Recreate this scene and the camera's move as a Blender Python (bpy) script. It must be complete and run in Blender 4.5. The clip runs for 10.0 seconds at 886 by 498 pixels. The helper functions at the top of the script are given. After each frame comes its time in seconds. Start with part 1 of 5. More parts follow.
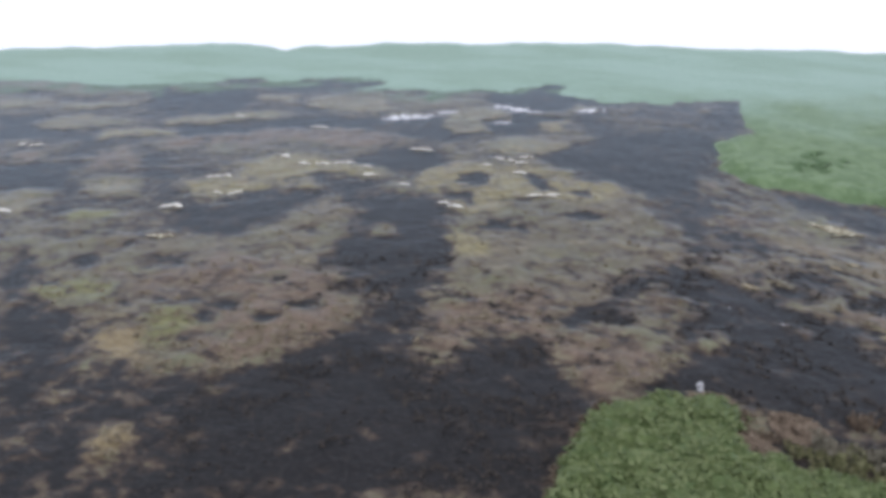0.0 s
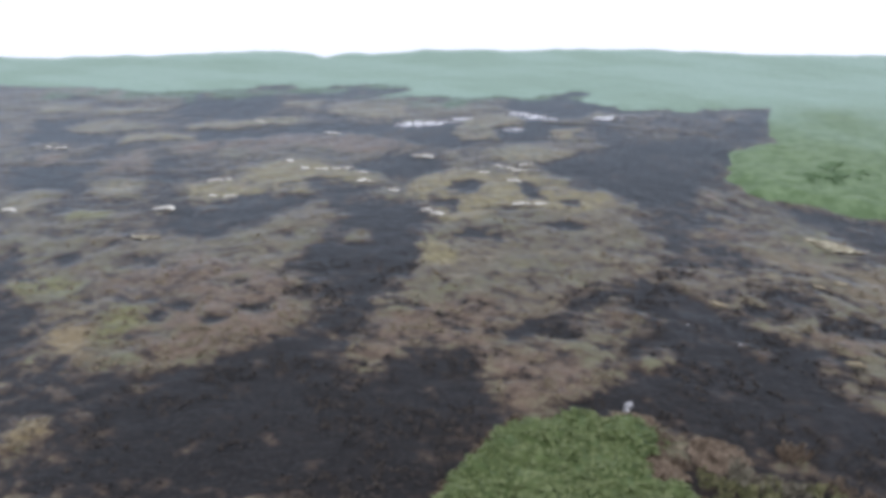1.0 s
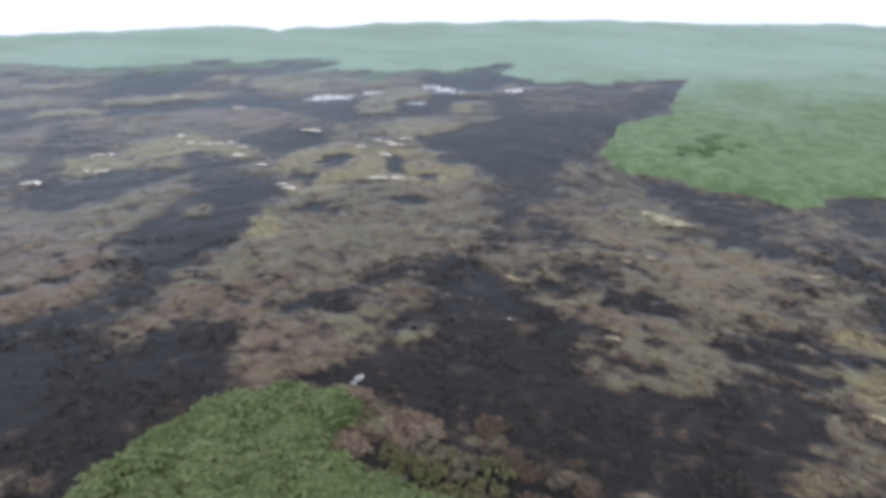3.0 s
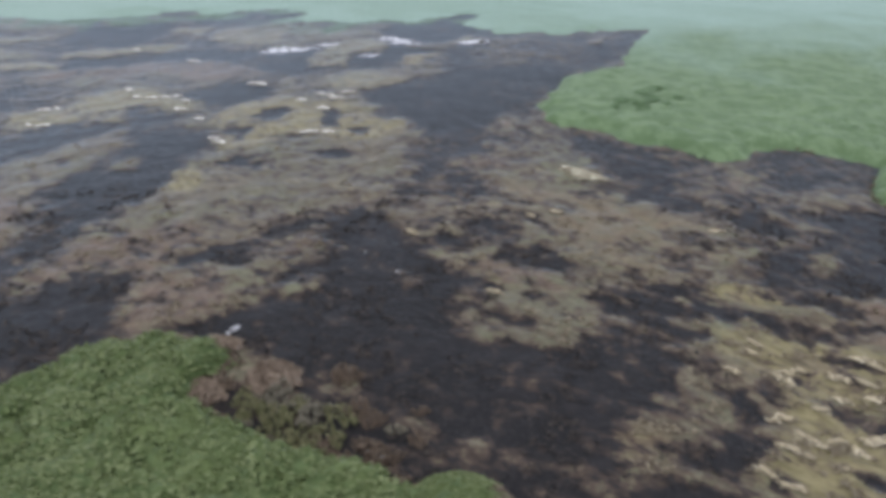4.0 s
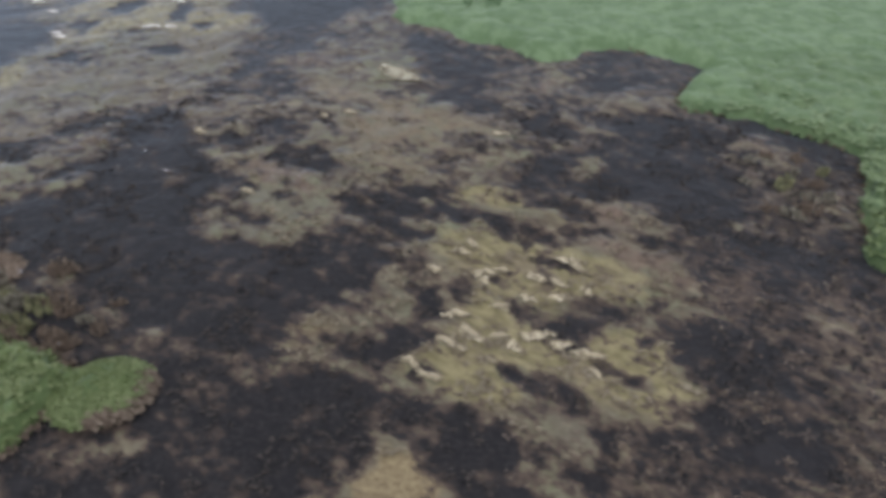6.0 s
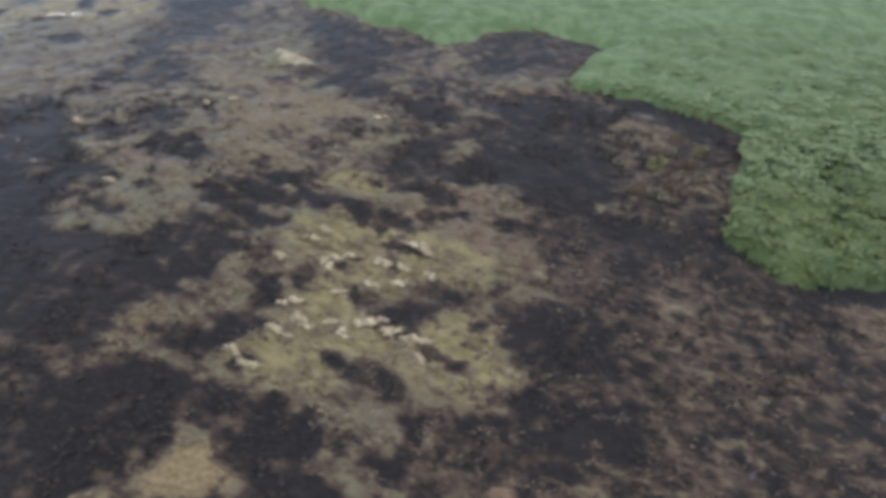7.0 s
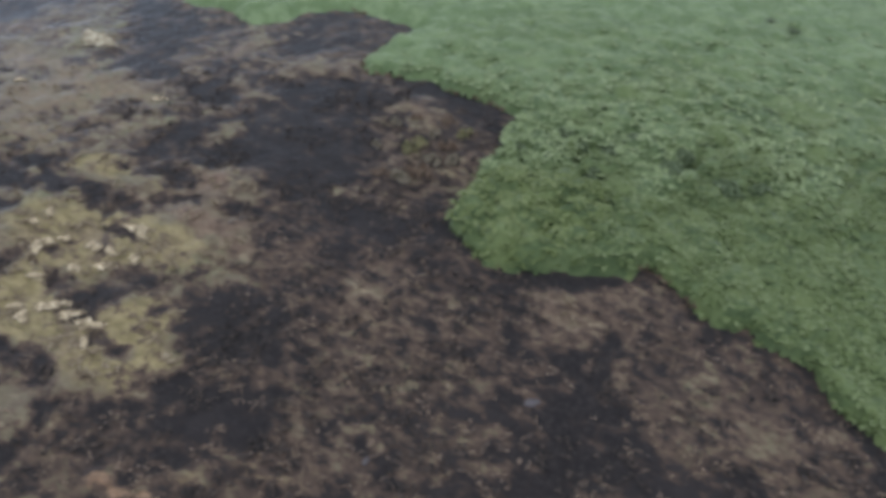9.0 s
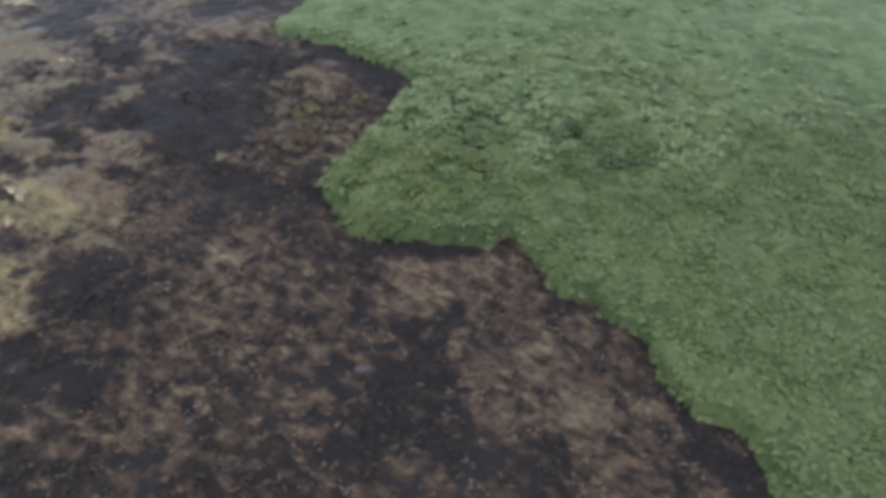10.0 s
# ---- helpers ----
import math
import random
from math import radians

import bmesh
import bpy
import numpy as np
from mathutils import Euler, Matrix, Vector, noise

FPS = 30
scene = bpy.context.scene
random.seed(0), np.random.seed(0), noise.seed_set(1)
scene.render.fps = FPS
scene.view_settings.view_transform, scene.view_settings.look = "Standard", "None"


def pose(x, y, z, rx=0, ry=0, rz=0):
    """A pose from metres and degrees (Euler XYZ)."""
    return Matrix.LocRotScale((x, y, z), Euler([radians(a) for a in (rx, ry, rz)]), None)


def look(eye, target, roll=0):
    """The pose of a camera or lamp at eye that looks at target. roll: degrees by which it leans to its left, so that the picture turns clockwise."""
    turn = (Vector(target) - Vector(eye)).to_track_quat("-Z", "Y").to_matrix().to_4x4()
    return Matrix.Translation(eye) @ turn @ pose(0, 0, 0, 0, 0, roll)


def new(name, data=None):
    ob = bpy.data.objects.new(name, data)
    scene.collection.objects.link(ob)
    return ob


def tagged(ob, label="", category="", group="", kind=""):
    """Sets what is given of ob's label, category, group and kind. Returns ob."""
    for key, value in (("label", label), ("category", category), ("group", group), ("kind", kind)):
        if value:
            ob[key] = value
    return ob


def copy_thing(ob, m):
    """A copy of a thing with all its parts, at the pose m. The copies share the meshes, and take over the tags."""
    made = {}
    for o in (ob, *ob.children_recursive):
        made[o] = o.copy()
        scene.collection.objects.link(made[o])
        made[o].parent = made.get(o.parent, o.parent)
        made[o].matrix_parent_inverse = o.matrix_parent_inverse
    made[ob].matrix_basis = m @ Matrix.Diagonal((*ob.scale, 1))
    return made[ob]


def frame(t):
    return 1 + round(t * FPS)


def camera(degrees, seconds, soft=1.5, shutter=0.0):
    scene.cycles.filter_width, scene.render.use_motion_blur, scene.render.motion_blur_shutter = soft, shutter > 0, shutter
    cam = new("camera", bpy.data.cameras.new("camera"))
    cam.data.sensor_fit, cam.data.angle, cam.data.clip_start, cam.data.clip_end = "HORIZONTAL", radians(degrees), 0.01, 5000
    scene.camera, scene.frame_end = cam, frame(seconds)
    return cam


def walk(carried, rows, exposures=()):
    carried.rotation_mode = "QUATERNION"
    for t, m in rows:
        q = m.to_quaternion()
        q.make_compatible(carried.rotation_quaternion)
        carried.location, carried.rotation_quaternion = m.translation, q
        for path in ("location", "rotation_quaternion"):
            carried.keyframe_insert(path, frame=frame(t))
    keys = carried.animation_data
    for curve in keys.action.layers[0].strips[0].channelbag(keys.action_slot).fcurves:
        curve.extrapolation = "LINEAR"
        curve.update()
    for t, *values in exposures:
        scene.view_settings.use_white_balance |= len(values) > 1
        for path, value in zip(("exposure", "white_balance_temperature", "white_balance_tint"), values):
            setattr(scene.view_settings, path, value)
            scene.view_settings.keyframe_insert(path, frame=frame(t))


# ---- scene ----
cam = camera(64.1, 10.0, soft=4.6, shutter=0.4)
PATH = [
    (0, (-3.976, -2.174, 27.35), (-3.877, -0.277, 26.724), 1.0),
    (0.5, (1.302, -1.83, 27.28), (1.308, 0.063, 26.638), 0.7),
    (1, (7.078, -1.43, 27.387), (6.981, 0.472, 26.776), 0.5),
    (1.5, (12.513, -1.199, 27.406), (12.351, 0.704, 26.813), 0.2),
    (2, (17.834, -0.742, 27.375), (17.679, 1.154, 26.758), -0.2),
    (2.5, (23.145, -0.288, 27.481), (23.002, 1.599, 26.834), -0.1),
    (2.7, (25.303, -0.001, 27.266), (25.156, 1.885, 26.616), -0.1),
    (3.8, (36.92, 0.026, 27.557), (36.722, 1.854, 26.77), -0.6),
    (4, (39.061, 0.299, 27.522), (38.865, 2.122, 26.723), -0.6),
    (4.5, (44.251, 0.481, 27.7), (44.048, 2.259, 26.807), -0.5),
    (5, (49.479, 0.696, 28.153), (49.275, 2.447, 27.207), -0.3),
    (5.5, (54.919, 1.016, 28.612), (54.71, 2.73, 27.603), -0.4),
    (5.7, (57.155, 0.964, 28.555), (56.944, 2.66, 27.516), -0.3),
    (6.8, (69.393, 2.681, 27.874), (69.17, 4.355, 26.803), -1.4),
    (7, (71.555, 3.025, 27.74), (71.339, 4.69, 26.654), -1.5),
    (7.5, (76.747, 3.799, 27.205), (76.55, 5.459, 26.107), -1.3),
    (8, (81.902, 4.543, 26.951), (81.691, 6.193, 25.841), -1.3),
    (8.5, (86.963, 5.224, 26.938), (86.74, 6.872, 25.826), -1.5),
    (9, (92.122, 5.79, 27.146), (91.901, 7.427, 26.018), -1.6),
    (9.5, (97.239, 6.283, 27.414), (97.016, 7.875, 26.224), -1.2),
    (10, (102.728, 6.983, 27.948), (102.471, 8.544, 26.724), -1.7),
]

walk(cam, [(t, look(eye, target, roll)) for t, eye, target, roll in PATH])

# ---- light: a bright white overcast sky, with a wide, weak sun behind the cloud ----
world = bpy.data.worlds.new("overcast")
scene.world = world
world.use_nodes = True
wn, wl = world.node_tree.nodes, world.node_tree.links
wn.clear()
sky = wn.new("ShaderNodeTexSky")
sky.sky_type, sky.sun_disc = "NISHITA", False
sky.sun_elevation, sky.sun_rotation, sky.dust_density = radians(55), radians(140), 5.0
clear_sky, cloud, mixed, wout = (wn.new(k) for k in ("ShaderNodeBackground", "ShaderNodeBackground", "ShaderNodeMixShader", "ShaderNodeOutputWorld"))
clear_sky.inputs["Strength"].default_value = 0.12
cloud.inputs["Color"].default_value = (0.925, 0.975, 1.14, 1)
cloud.inputs["Strength"].default_value = 1.28
mixed.inputs[0].default_value = 0.85
wl.new(sky.outputs[0], clear_sky.inputs["Color"])
wl.new(clear_sky.outputs[0], mixed.inputs[1])
wl.new(cloud.outputs[0], mixed.inputs[2])
wl.new(mixed.outputs[0], wout.inputs["Surface"])
sun = new("sun", bpy.data.lights.new("sun", "SUN"))
sun.data.energy, sun.data.angle, sun.data.color = 0.7, radians(25), (1.0, 0.98, 0.95)
sun.matrix_world = look((40, -60, 120), (60, 20, 0))
scene.view_settings.exposure = 0.0


# ---- materials ----
class Shader:
    """A node material, with short ways to add and join nodes."""

    def __init__(self, name, roughness=0.9, specular=0.2):
        self.mat = bpy.data.materials.new(name)
        self.mat.use_nodes = True
        self.n, self.l = self.mat.node_tree.nodes, self.mat.node_tree.links
        self.bsdf = self.n["Principled BSDF"]
        self.bsdf.inputs["Roughness"].default_value = roughness
        self.bsdf.inputs["Specular IOR Level"].default_value = specular
        self.where = self.n.new("ShaderNodeTexCoord").outputs["Object"]

    def put(self, socket, value):
        if isinstance(value, bpy.types.NodeSocket):
            self.l.new(value, socket)
        else:
            socket.default_value = (*value, 1) if isinstance(value, tuple) and len(value) == 3 else value

    def noise(self, scale, detail=4.0, rough=0.55, stretch=None):
        node = self.n.new("ShaderNodeTexNoise")
        node.inputs["Scale"].default_value, node.inputs["Detail"].default_value = scale, detail
        node.inputs["Roughness"].default_value = rough
        place = self.where
        if stretch:
            m = self.n.new("ShaderNodeMapping")
            m.vector_type = "TEXTURE"
            m.inputs["Rotation"].default_value = (0, 0, radians(-24))
            m.inputs["Scale"].default_value = tuple(1 / k for k in stretch)
            self.l.new(place, m.inputs["Vector"])
            place = m.outputs[0]
        self.l.new(place, node.inputs["Vector"])
        return node.outputs["Fac"]

    def attr(self, name):
        node = self.n.new("ShaderNodeAttribute")
        node.attribute_name = name
        return node.outputs["Fac"]

    def math(self, op, a, b=0.0, c=0.0):
        node = self.n.new("ShaderNodeMath")
        node.operation = op
        for k, v in enumerate((a, b, c)):
            self.put(node.inputs[k], v)
        return node.outputs[0]

    def step(self, v, low, high, a=0.0, b=1.0):
        node = self.n.new("ShaderNodeMapRange")
        node.interpolation_type = "SMOOTHSTEP"
        for k, x in enumerate((v, low, high, a, b)):
            self.put(node.inputs[k], x)
        return node.outputs[0]

    def mix(self, f, a, b):
        node = self.n.new("ShaderNodeMix")
        node.data_type = "RGBA"
        self.put(node.inputs[0], f)
        self.put(node.inputs[6], a)
        self.put(node.inputs[7], b)
        return node.outputs[2]

    def island(self):
        return self.n.new("ShaderNodeNewGeometry").outputs["Random Per Island"]

    def each(self):
        return self.n.new("ShaderNodeObjectInfo").outputs["Random"]

    # Tinted sheen that lightens surfaces at grazing angles, in place of distance haze.
    def haze_sheen(self, weight, tint, rough=0.32):
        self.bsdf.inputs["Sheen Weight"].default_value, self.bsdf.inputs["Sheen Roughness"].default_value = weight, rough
        self.bsdf.inputs["Sheen Tint"].default_value = (*tint, 1)

    def finish(self, colour, height=None, distance=0.1, strength=0.6):
        self.put(self.bsdf.inputs["Base Color"], colour)
        if height is not None:
            b = self.n.new("ShaderNodeBump")
            b.inputs["Distance"].default_value, b.inputs["Strength"].default_value = distance, strength
            self.l.new(height, b.inputs["Height"])
            self.l.new(b.outputs[0], self.bsdf.inputs["Normal"])
        return self.mat


def ground_material():
    s = Shader("burnt_moor", 0.95, 0.15)
    fine, mid, wide = s.noise(3.0, 5, 0.65), s.noise(1.0, 6, 0.62, (0.86, 1.18, 1)), s.noise(0.13, 4)
    streak, tone = s.noise(1.2, 5, 0.6, (0.62, 1.4, 1)), s.noise(0.36, 5, 0.6)
    blotch = s.noise(0.8, 5, 0.62, (0.72, 1.3, 1))
    uneven = s.math("ADD", s.math("MULTIPLY", s.math("SUBTRACT", mid, 0.5), 2.2), s.math("MULTIPLY", s.math("SUBTRACT", fine, 0.5), 1.2))
    burn = s.math("ADD", s.attr("burn"), s.math("MULTIPLY", uneven, s.step(s.attr("burn"), 0.60, 0.95, 1.0, 0.35)))
    # dry mat: grey-brown and pinkish-brown, with grey-green where moss shows through
    thatch = s.mix(s.step(streak, 0.32, 0.68), (0.099, 0.082, 0.055), (0.192, 0.165, 0.110))
    moss = s.mix(s.step(fine, 0.3, 0.7), (0.100, 0.101, 0.058), (0.174, 0.171, 0.106))
    thatch = s.mix(s.step(s.math("ADD", wide, s.math("MULTIPLY", tone, 0.6)), 0.64, 0.90), thatch, moss)
    thatch = s.mix(s.step(tone, 0.36, 0.62, 0.0, 0.7), thatch, s.mix(s.step(fine, 0.3, 0.7), (0.088, 0.072, 0.054), (0.148, 0.124, 0.092)))
    thatch = s.mix(s.step(s.math("ADD", streak, s.math("MULTIPLY", fine, 0.4)), 0.80, 0.98, 0.0, 0.7), thatch, (0.275, 0.225, 0.152))
    thatch = s.mix(s.step(blotch, 0.52, 0.66, 0.0, 0.75), thatch, s.mix(s.step(fine, 0.35, 0.7), (0.052, 0.037, 0.031), (0.105, 0.076, 0.058)))
    olive = s.mix(s.step(streak, 0.3, 0.7), (0.136, 0.117, 0.058), (0.246, 0.211, 0.113))
    olive = s.mix(s.step(tone, 0.48, 0.66, 0.0, 0.75), olive, s.mix(s.step(streak, 0.3, 0.7), (0.125, 0.098, 0.062), (0.225, 0.182, 0.118)))
    olive = s.mix(s.step(blotch, 0.54, 0.66, 0.0, 0.65), olive, (0.078, 0.058, 0.044))
    tawny = s.mix(s.step(fine, 0.3, 0.7), (0.135, 0.10, 0.058), (0.26, 0.208, 0.118))
    litter = s.mix(s.step(streak, 0.35, 0.68), (0.044, 0.033, 0.027), (0.098, 0.070, 0.051))
    half = s.mix(s.step(fine, 0.34, 0.7), (0.045, 0.034, 0.028), (0.108, 0.078, 0.058))
    char = s.mix(s.step(fine, 0.40, 0.78), (0.0148, 0.0138, 0.0145), (0.036, 0.0325, 0.031))
    char = s.mix(s.step(wide, 0.45, 0.7), char, s.mix(s.step(mid, 0.35, 0.7), (0.015, 0.0145, 0.016), (0.031, 0.028, 0.028)))
    edge = s.math("MULTIPLY", s.math("SUBTRACT", mid, 0.5), 1.6)
    colour = s.mix(s.step(s.math("ADD", s.attr("olive"), edge), 0.1, 0.9), thatch, olive)
    colour = s.mix(s.step(s.math("ADD", s.attr("tawny"), edge), 0.1, 0.9), colour, tawny)
    colour = s.mix(s.step(s.math("ADD", s.attr("scorch"), edge), 0.2, 0.8), colour, litter)
    ruddy = s.mix(s.step(s.math("ADD", fine, s.math("MULTIPLY", blotch, 0.5)), 0.5, 0.95), (0.082, 0.057, 0.042), (0.185, 0.134, 0.099))
    colour = s.mix(s.step(s.math("ADD", s.attr("ruddy"), edge), 0.2, 0.9), colour, ruddy)
    bright = s.mix(s.step(streak, 0.3, 0.7), (0.115, 0.113, 0.048), (0.185, 0.177, 0.088))
    colour = s.mix(s.step(s.math("ADD", s.attr("moss"), edge), 0.15, 0.85), colour, bright)
    colour = s.mix(s.step(s.math("ADD", s.attr("rust"), s.math("MULTIPLY", edge, 0.6)), 0.3, 0.7), colour, s.mix(s.step(fine, 0.3, 0.7), (0.16, 0.105, 0.066), (0.25, 0.175, 0.118)))
    straw = s.mix(s.step(streak, 0.3, 0.7), (0.21, 0.18, 0.115), (0.40, 0.345, 0.23))
    colour = s.mix(s.step(s.math("ADD", s.attr("straw"), s.math("MULTIPLY", s.math("SUBTRACT", mid, 0.5), 3.0)), 0.35, 0.75), colour, straw)
    colour = s.mix(s.step(burn, 0.22, 0.54), colour, half)
    colour = s.mix(s.step(burn, 0.48, 0.88), colour, char)
    turf = s.mix(s.step(mid, 0.3, 0.7), (0.045, 0.075, 0.032), (0.10, 0.14, 0.075))
    colour = s.mix(s.step(s.attr("green"), 0.3, 0.7), colour, turf)
    # Bluish sheen on char and grass alike, imitating haze far off.
    s.haze_sheen(0.64, (0.725, 0.87, 1.0), 0.3)
    return s.finish(colour, s.math("ADD", s.math("MULTIPLY", mid, 0.7), s.math("MULTIPLY", fine, 0.4)), 0.2, 0.7)


def leaf_material(name, deep, mid_tone, tip, rough=0.6):
    s = Shader(name, rough, 0.18)
    patchy = s.noise(0.11, 4)
    colour = s.mix(s.island(), deep, mid_tone)
    colour = s.mix(s.step(s.math("ADD", s.math("MULTIPLY", s.island(), 0.5), s.noise(0.45, 3)), 0.65, 1.05), colour, tip)
    colour = s.mix(s.step(patchy, 0.35, 0.7, 0.0, 0.55), colour, s.mix(s.island(), deep, tip))
    s.haze_sheen(0.06, (0.9, 1.0, 0.9))
    return s.finish(colour)


def canopy_material(name, deep, mid_tone, tip, fresh, pale=None):
    """The closed top of the growth, with sheen imitating haze at a low angle; fresh: the yellower clumps; pale: the
    haze tones painted over the growth higher up the hill.
    """
    s = Shader(name, 0.8, 0.25)
    fine, mid, wide = s.noise(2.4, 5, 0.65), s.noise(0.5, 4, 0.6), s.noise(0.07, 4, 0.6)
    colour = s.mix(s.step(fine, 0.35, 0.62), deep, mid_tone)
    colour = s.mix(s.step(s.math("ADD", mid, s.math("MULTIPLY", wide, 0.5)), 0.62, 0.95, 0.0, 0.75), colour, tip)
    kin = s.attr("clump")
    colour = s.mix(s.step(kin, 0.45, 0.85, 0.0, 0.6), colour, fresh)
    colour = s.mix(s.step(kin, 0.45, 0.15, 0.0, 0.4), colour, deep)
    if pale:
        # Haze painted into the colour: tones pale and cool with distance up the slope.
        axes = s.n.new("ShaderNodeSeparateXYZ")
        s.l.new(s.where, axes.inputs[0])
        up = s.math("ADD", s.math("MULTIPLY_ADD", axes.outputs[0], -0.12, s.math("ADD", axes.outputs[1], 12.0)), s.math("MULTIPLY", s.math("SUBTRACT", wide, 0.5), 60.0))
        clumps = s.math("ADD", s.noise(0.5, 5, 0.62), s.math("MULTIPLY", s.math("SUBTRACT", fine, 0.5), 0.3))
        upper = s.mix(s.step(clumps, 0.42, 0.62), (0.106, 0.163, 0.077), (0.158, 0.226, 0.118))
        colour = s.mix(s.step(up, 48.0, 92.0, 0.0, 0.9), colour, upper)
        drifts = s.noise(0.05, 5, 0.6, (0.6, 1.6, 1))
        hazed_grass = s.mix(s.step(drifts, 0.40, 0.62, 0.0, 0.38), s.mix(s.step(fine, 0.3, 0.7), pale[0], pale[1]), s.mix(fine, (0.130, 0.208, 0.140), (0.175, 0.262, 0.188)))
        colour = s.mix(s.step(up, 108.0, 162.0), colour, hazed_grass)
    s.haze_sheen(0.13, (0.84, 0.97, 0.92))
    return s.finish(colour, s.math("ADD", fine, s.math("MULTIPLY", mid, 1.5)), 0.3, 0.7)


def plain_material(name, dark, light, scale=4.0, rough=0.9):
    s = Shader(name, rough, 0.2)
    f = s.noise(scale, 5, 0.6)
    colour = s.mix(s.step(f, 0.3, 0.7), dark, light)
    return s.finish(s.mix(s.math("MULTIPLY", s.each(), 0.35), colour, light), f, 0.05)


GROUND = ground_material()
FERN = leaf_material("fern_green", (0.074, 0.107, 0.039), (0.098, 0.139, 0.054), (0.134, 0.176, 0.083))
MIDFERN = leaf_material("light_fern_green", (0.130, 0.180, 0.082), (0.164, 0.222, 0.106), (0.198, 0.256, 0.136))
TIPFERN = leaf_material("yellow_fern_green", (0.080, 0.113, 0.038), (0.112, 0.151, 0.056), (0.150, 0.190, 0.082))
DARKFERN = leaf_material("dark_bush_green", (0.036, 0.058, 0.026), (0.066, 0.098, 0.046), (0.135, 0.175, 0.105))
UPBUSH = leaf_material("upper_bush_green", (0.084, 0.145, 0.066), (0.114, 0.180, 0.086), (0.150, 0.222, 0.112))
FRESH = leaf_material("fresh_green", (0.070, 0.095, 0.033), (0.112, 0.147, 0.055), (0.157, 0.187, 0.083))
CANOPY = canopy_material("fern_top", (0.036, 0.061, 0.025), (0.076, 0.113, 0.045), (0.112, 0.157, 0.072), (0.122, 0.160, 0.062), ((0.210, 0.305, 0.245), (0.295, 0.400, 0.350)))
THICK = canopy_material("scrub_top", (0.054, 0.080, 0.027), (0.080, 0.115, 0.040), (0.112, 0.154, 0.064), (0.128, 0.162, 0.060))
DEAD = leaf_material("dead_frond", (0.070, 0.050, 0.037), (0.125, 0.094, 0.070), (0.17, 0.135, 0.10), 0.9)
YELLOWED = leaf_material("yellowed_leaf", (0.125, 0.128, 0.062), (0.195, 0.195, 0.100), (0.29, 0.27, 0.155), 0.8)
STRAW = leaf_material("dry_straw", (0.12, 0.095, 0.065), (0.19, 0.155, 0.11), (0.25, 0.215, 0.15), 0.9)
BLEACHED = leaf_material("bleached_straw", (0.34, 0.285, 0.18), (0.51, 0.44, 0.30), (0.68, 0.60, 0.44), 0.9)
WITHERED = leaf_material("withered_leaf", (0.108, 0.079, 0.057), (0.172, 0.129, 0.096), (0.245, 0.192, 0.146), 0.9)
STALK = leaf_material("dry_stalk", (0.13, 0.118, 0.088), (0.215, 0.195, 0.150), (0.31, 0.285, 0.225), 0.9)
PALESTRAW = leaf_material("pale_straw", (0.46, 0.43, 0.31), (0.62, 0.58, 0.44), (0.74, 0.70, 0.57), 0.9)
CREAM = leaf_material("cream_grass", (0.72, 0.69, 0.62), (0.84, 0.82, 0.76), (0.90, 0.89, 0.86), 0.9)
SOOT = leaf_material("charred_stalk", (0.018, 0.018, 0.020), (0.040, 0.036, 0.034), (0.075, 0.062, 0.052), 0.95)
STONE = plain_material("pale_stone", (0.24, 0.24, 0.25), (0.52, 0.52, 0.53), 3.0)
GREYSTONE = plain_material("grey_stone", (0.035, 0.033, 0.036), (0.10, 0.095, 0.10), 3.0)
ASH = plain_material("white_ash", (0.32, 0.32, 0.34), (0.74, 0.75, 0.78), 0.9, 0.95)
CHARWOOD = plain_material("charred_wood", (0.016, 0.016, 0.017), (0.05, 0.047, 0.045), 9.0)


# ---- helpers for shapes ----
def lattice(x, y, seed):
    """A random number from 0 to 1 for every whole x, y."""
    v = np.sin(x * 127.1 + y * 311.7 + seed * 74.7) * 43758.5453
    return v - np.floor(v)


def ripple(x, y, size, octaves=4, seed=0):
    """Soft noise about 0, from -1 to 1, with waves of that size in metres."""
    total, weight, norm = 0.0, 1.0, 0.0
    for k in range(octaves):
        turn = 0.7 + 1.9 * k + 0.37 * seed
        u, v = (x * math.cos(turn) + y * math.sin(turn)) / size + 0.31 * k, (y * math.cos(turn) - x * math.sin(turn)) / size
        i, j = np.floor(u), np.floor(v)
        a, b = u - i, v - j
        a, b = a * a * (3 - 2 * a), b * b * (3 - 2 * b)
        n = seed + 13 * k
        low = lattice(i, j, n) * (1 - a) + lattice(i + 1, j, n) * a
        high = lattice(i, j + 1, n) * (1 - a) + lattice(i + 1, j + 1, n) * a
        total, norm = total + weight * (low * (1 - b) + high * b), norm + weight
        weight, size = weight * 0.5, size * 0.5
    return 2 * total / norm - 1


def smooth(v, low, high):
    v = np.clip((v - low) / (high - low), 0, 1)
    return v * v * (3 - 2 * v)


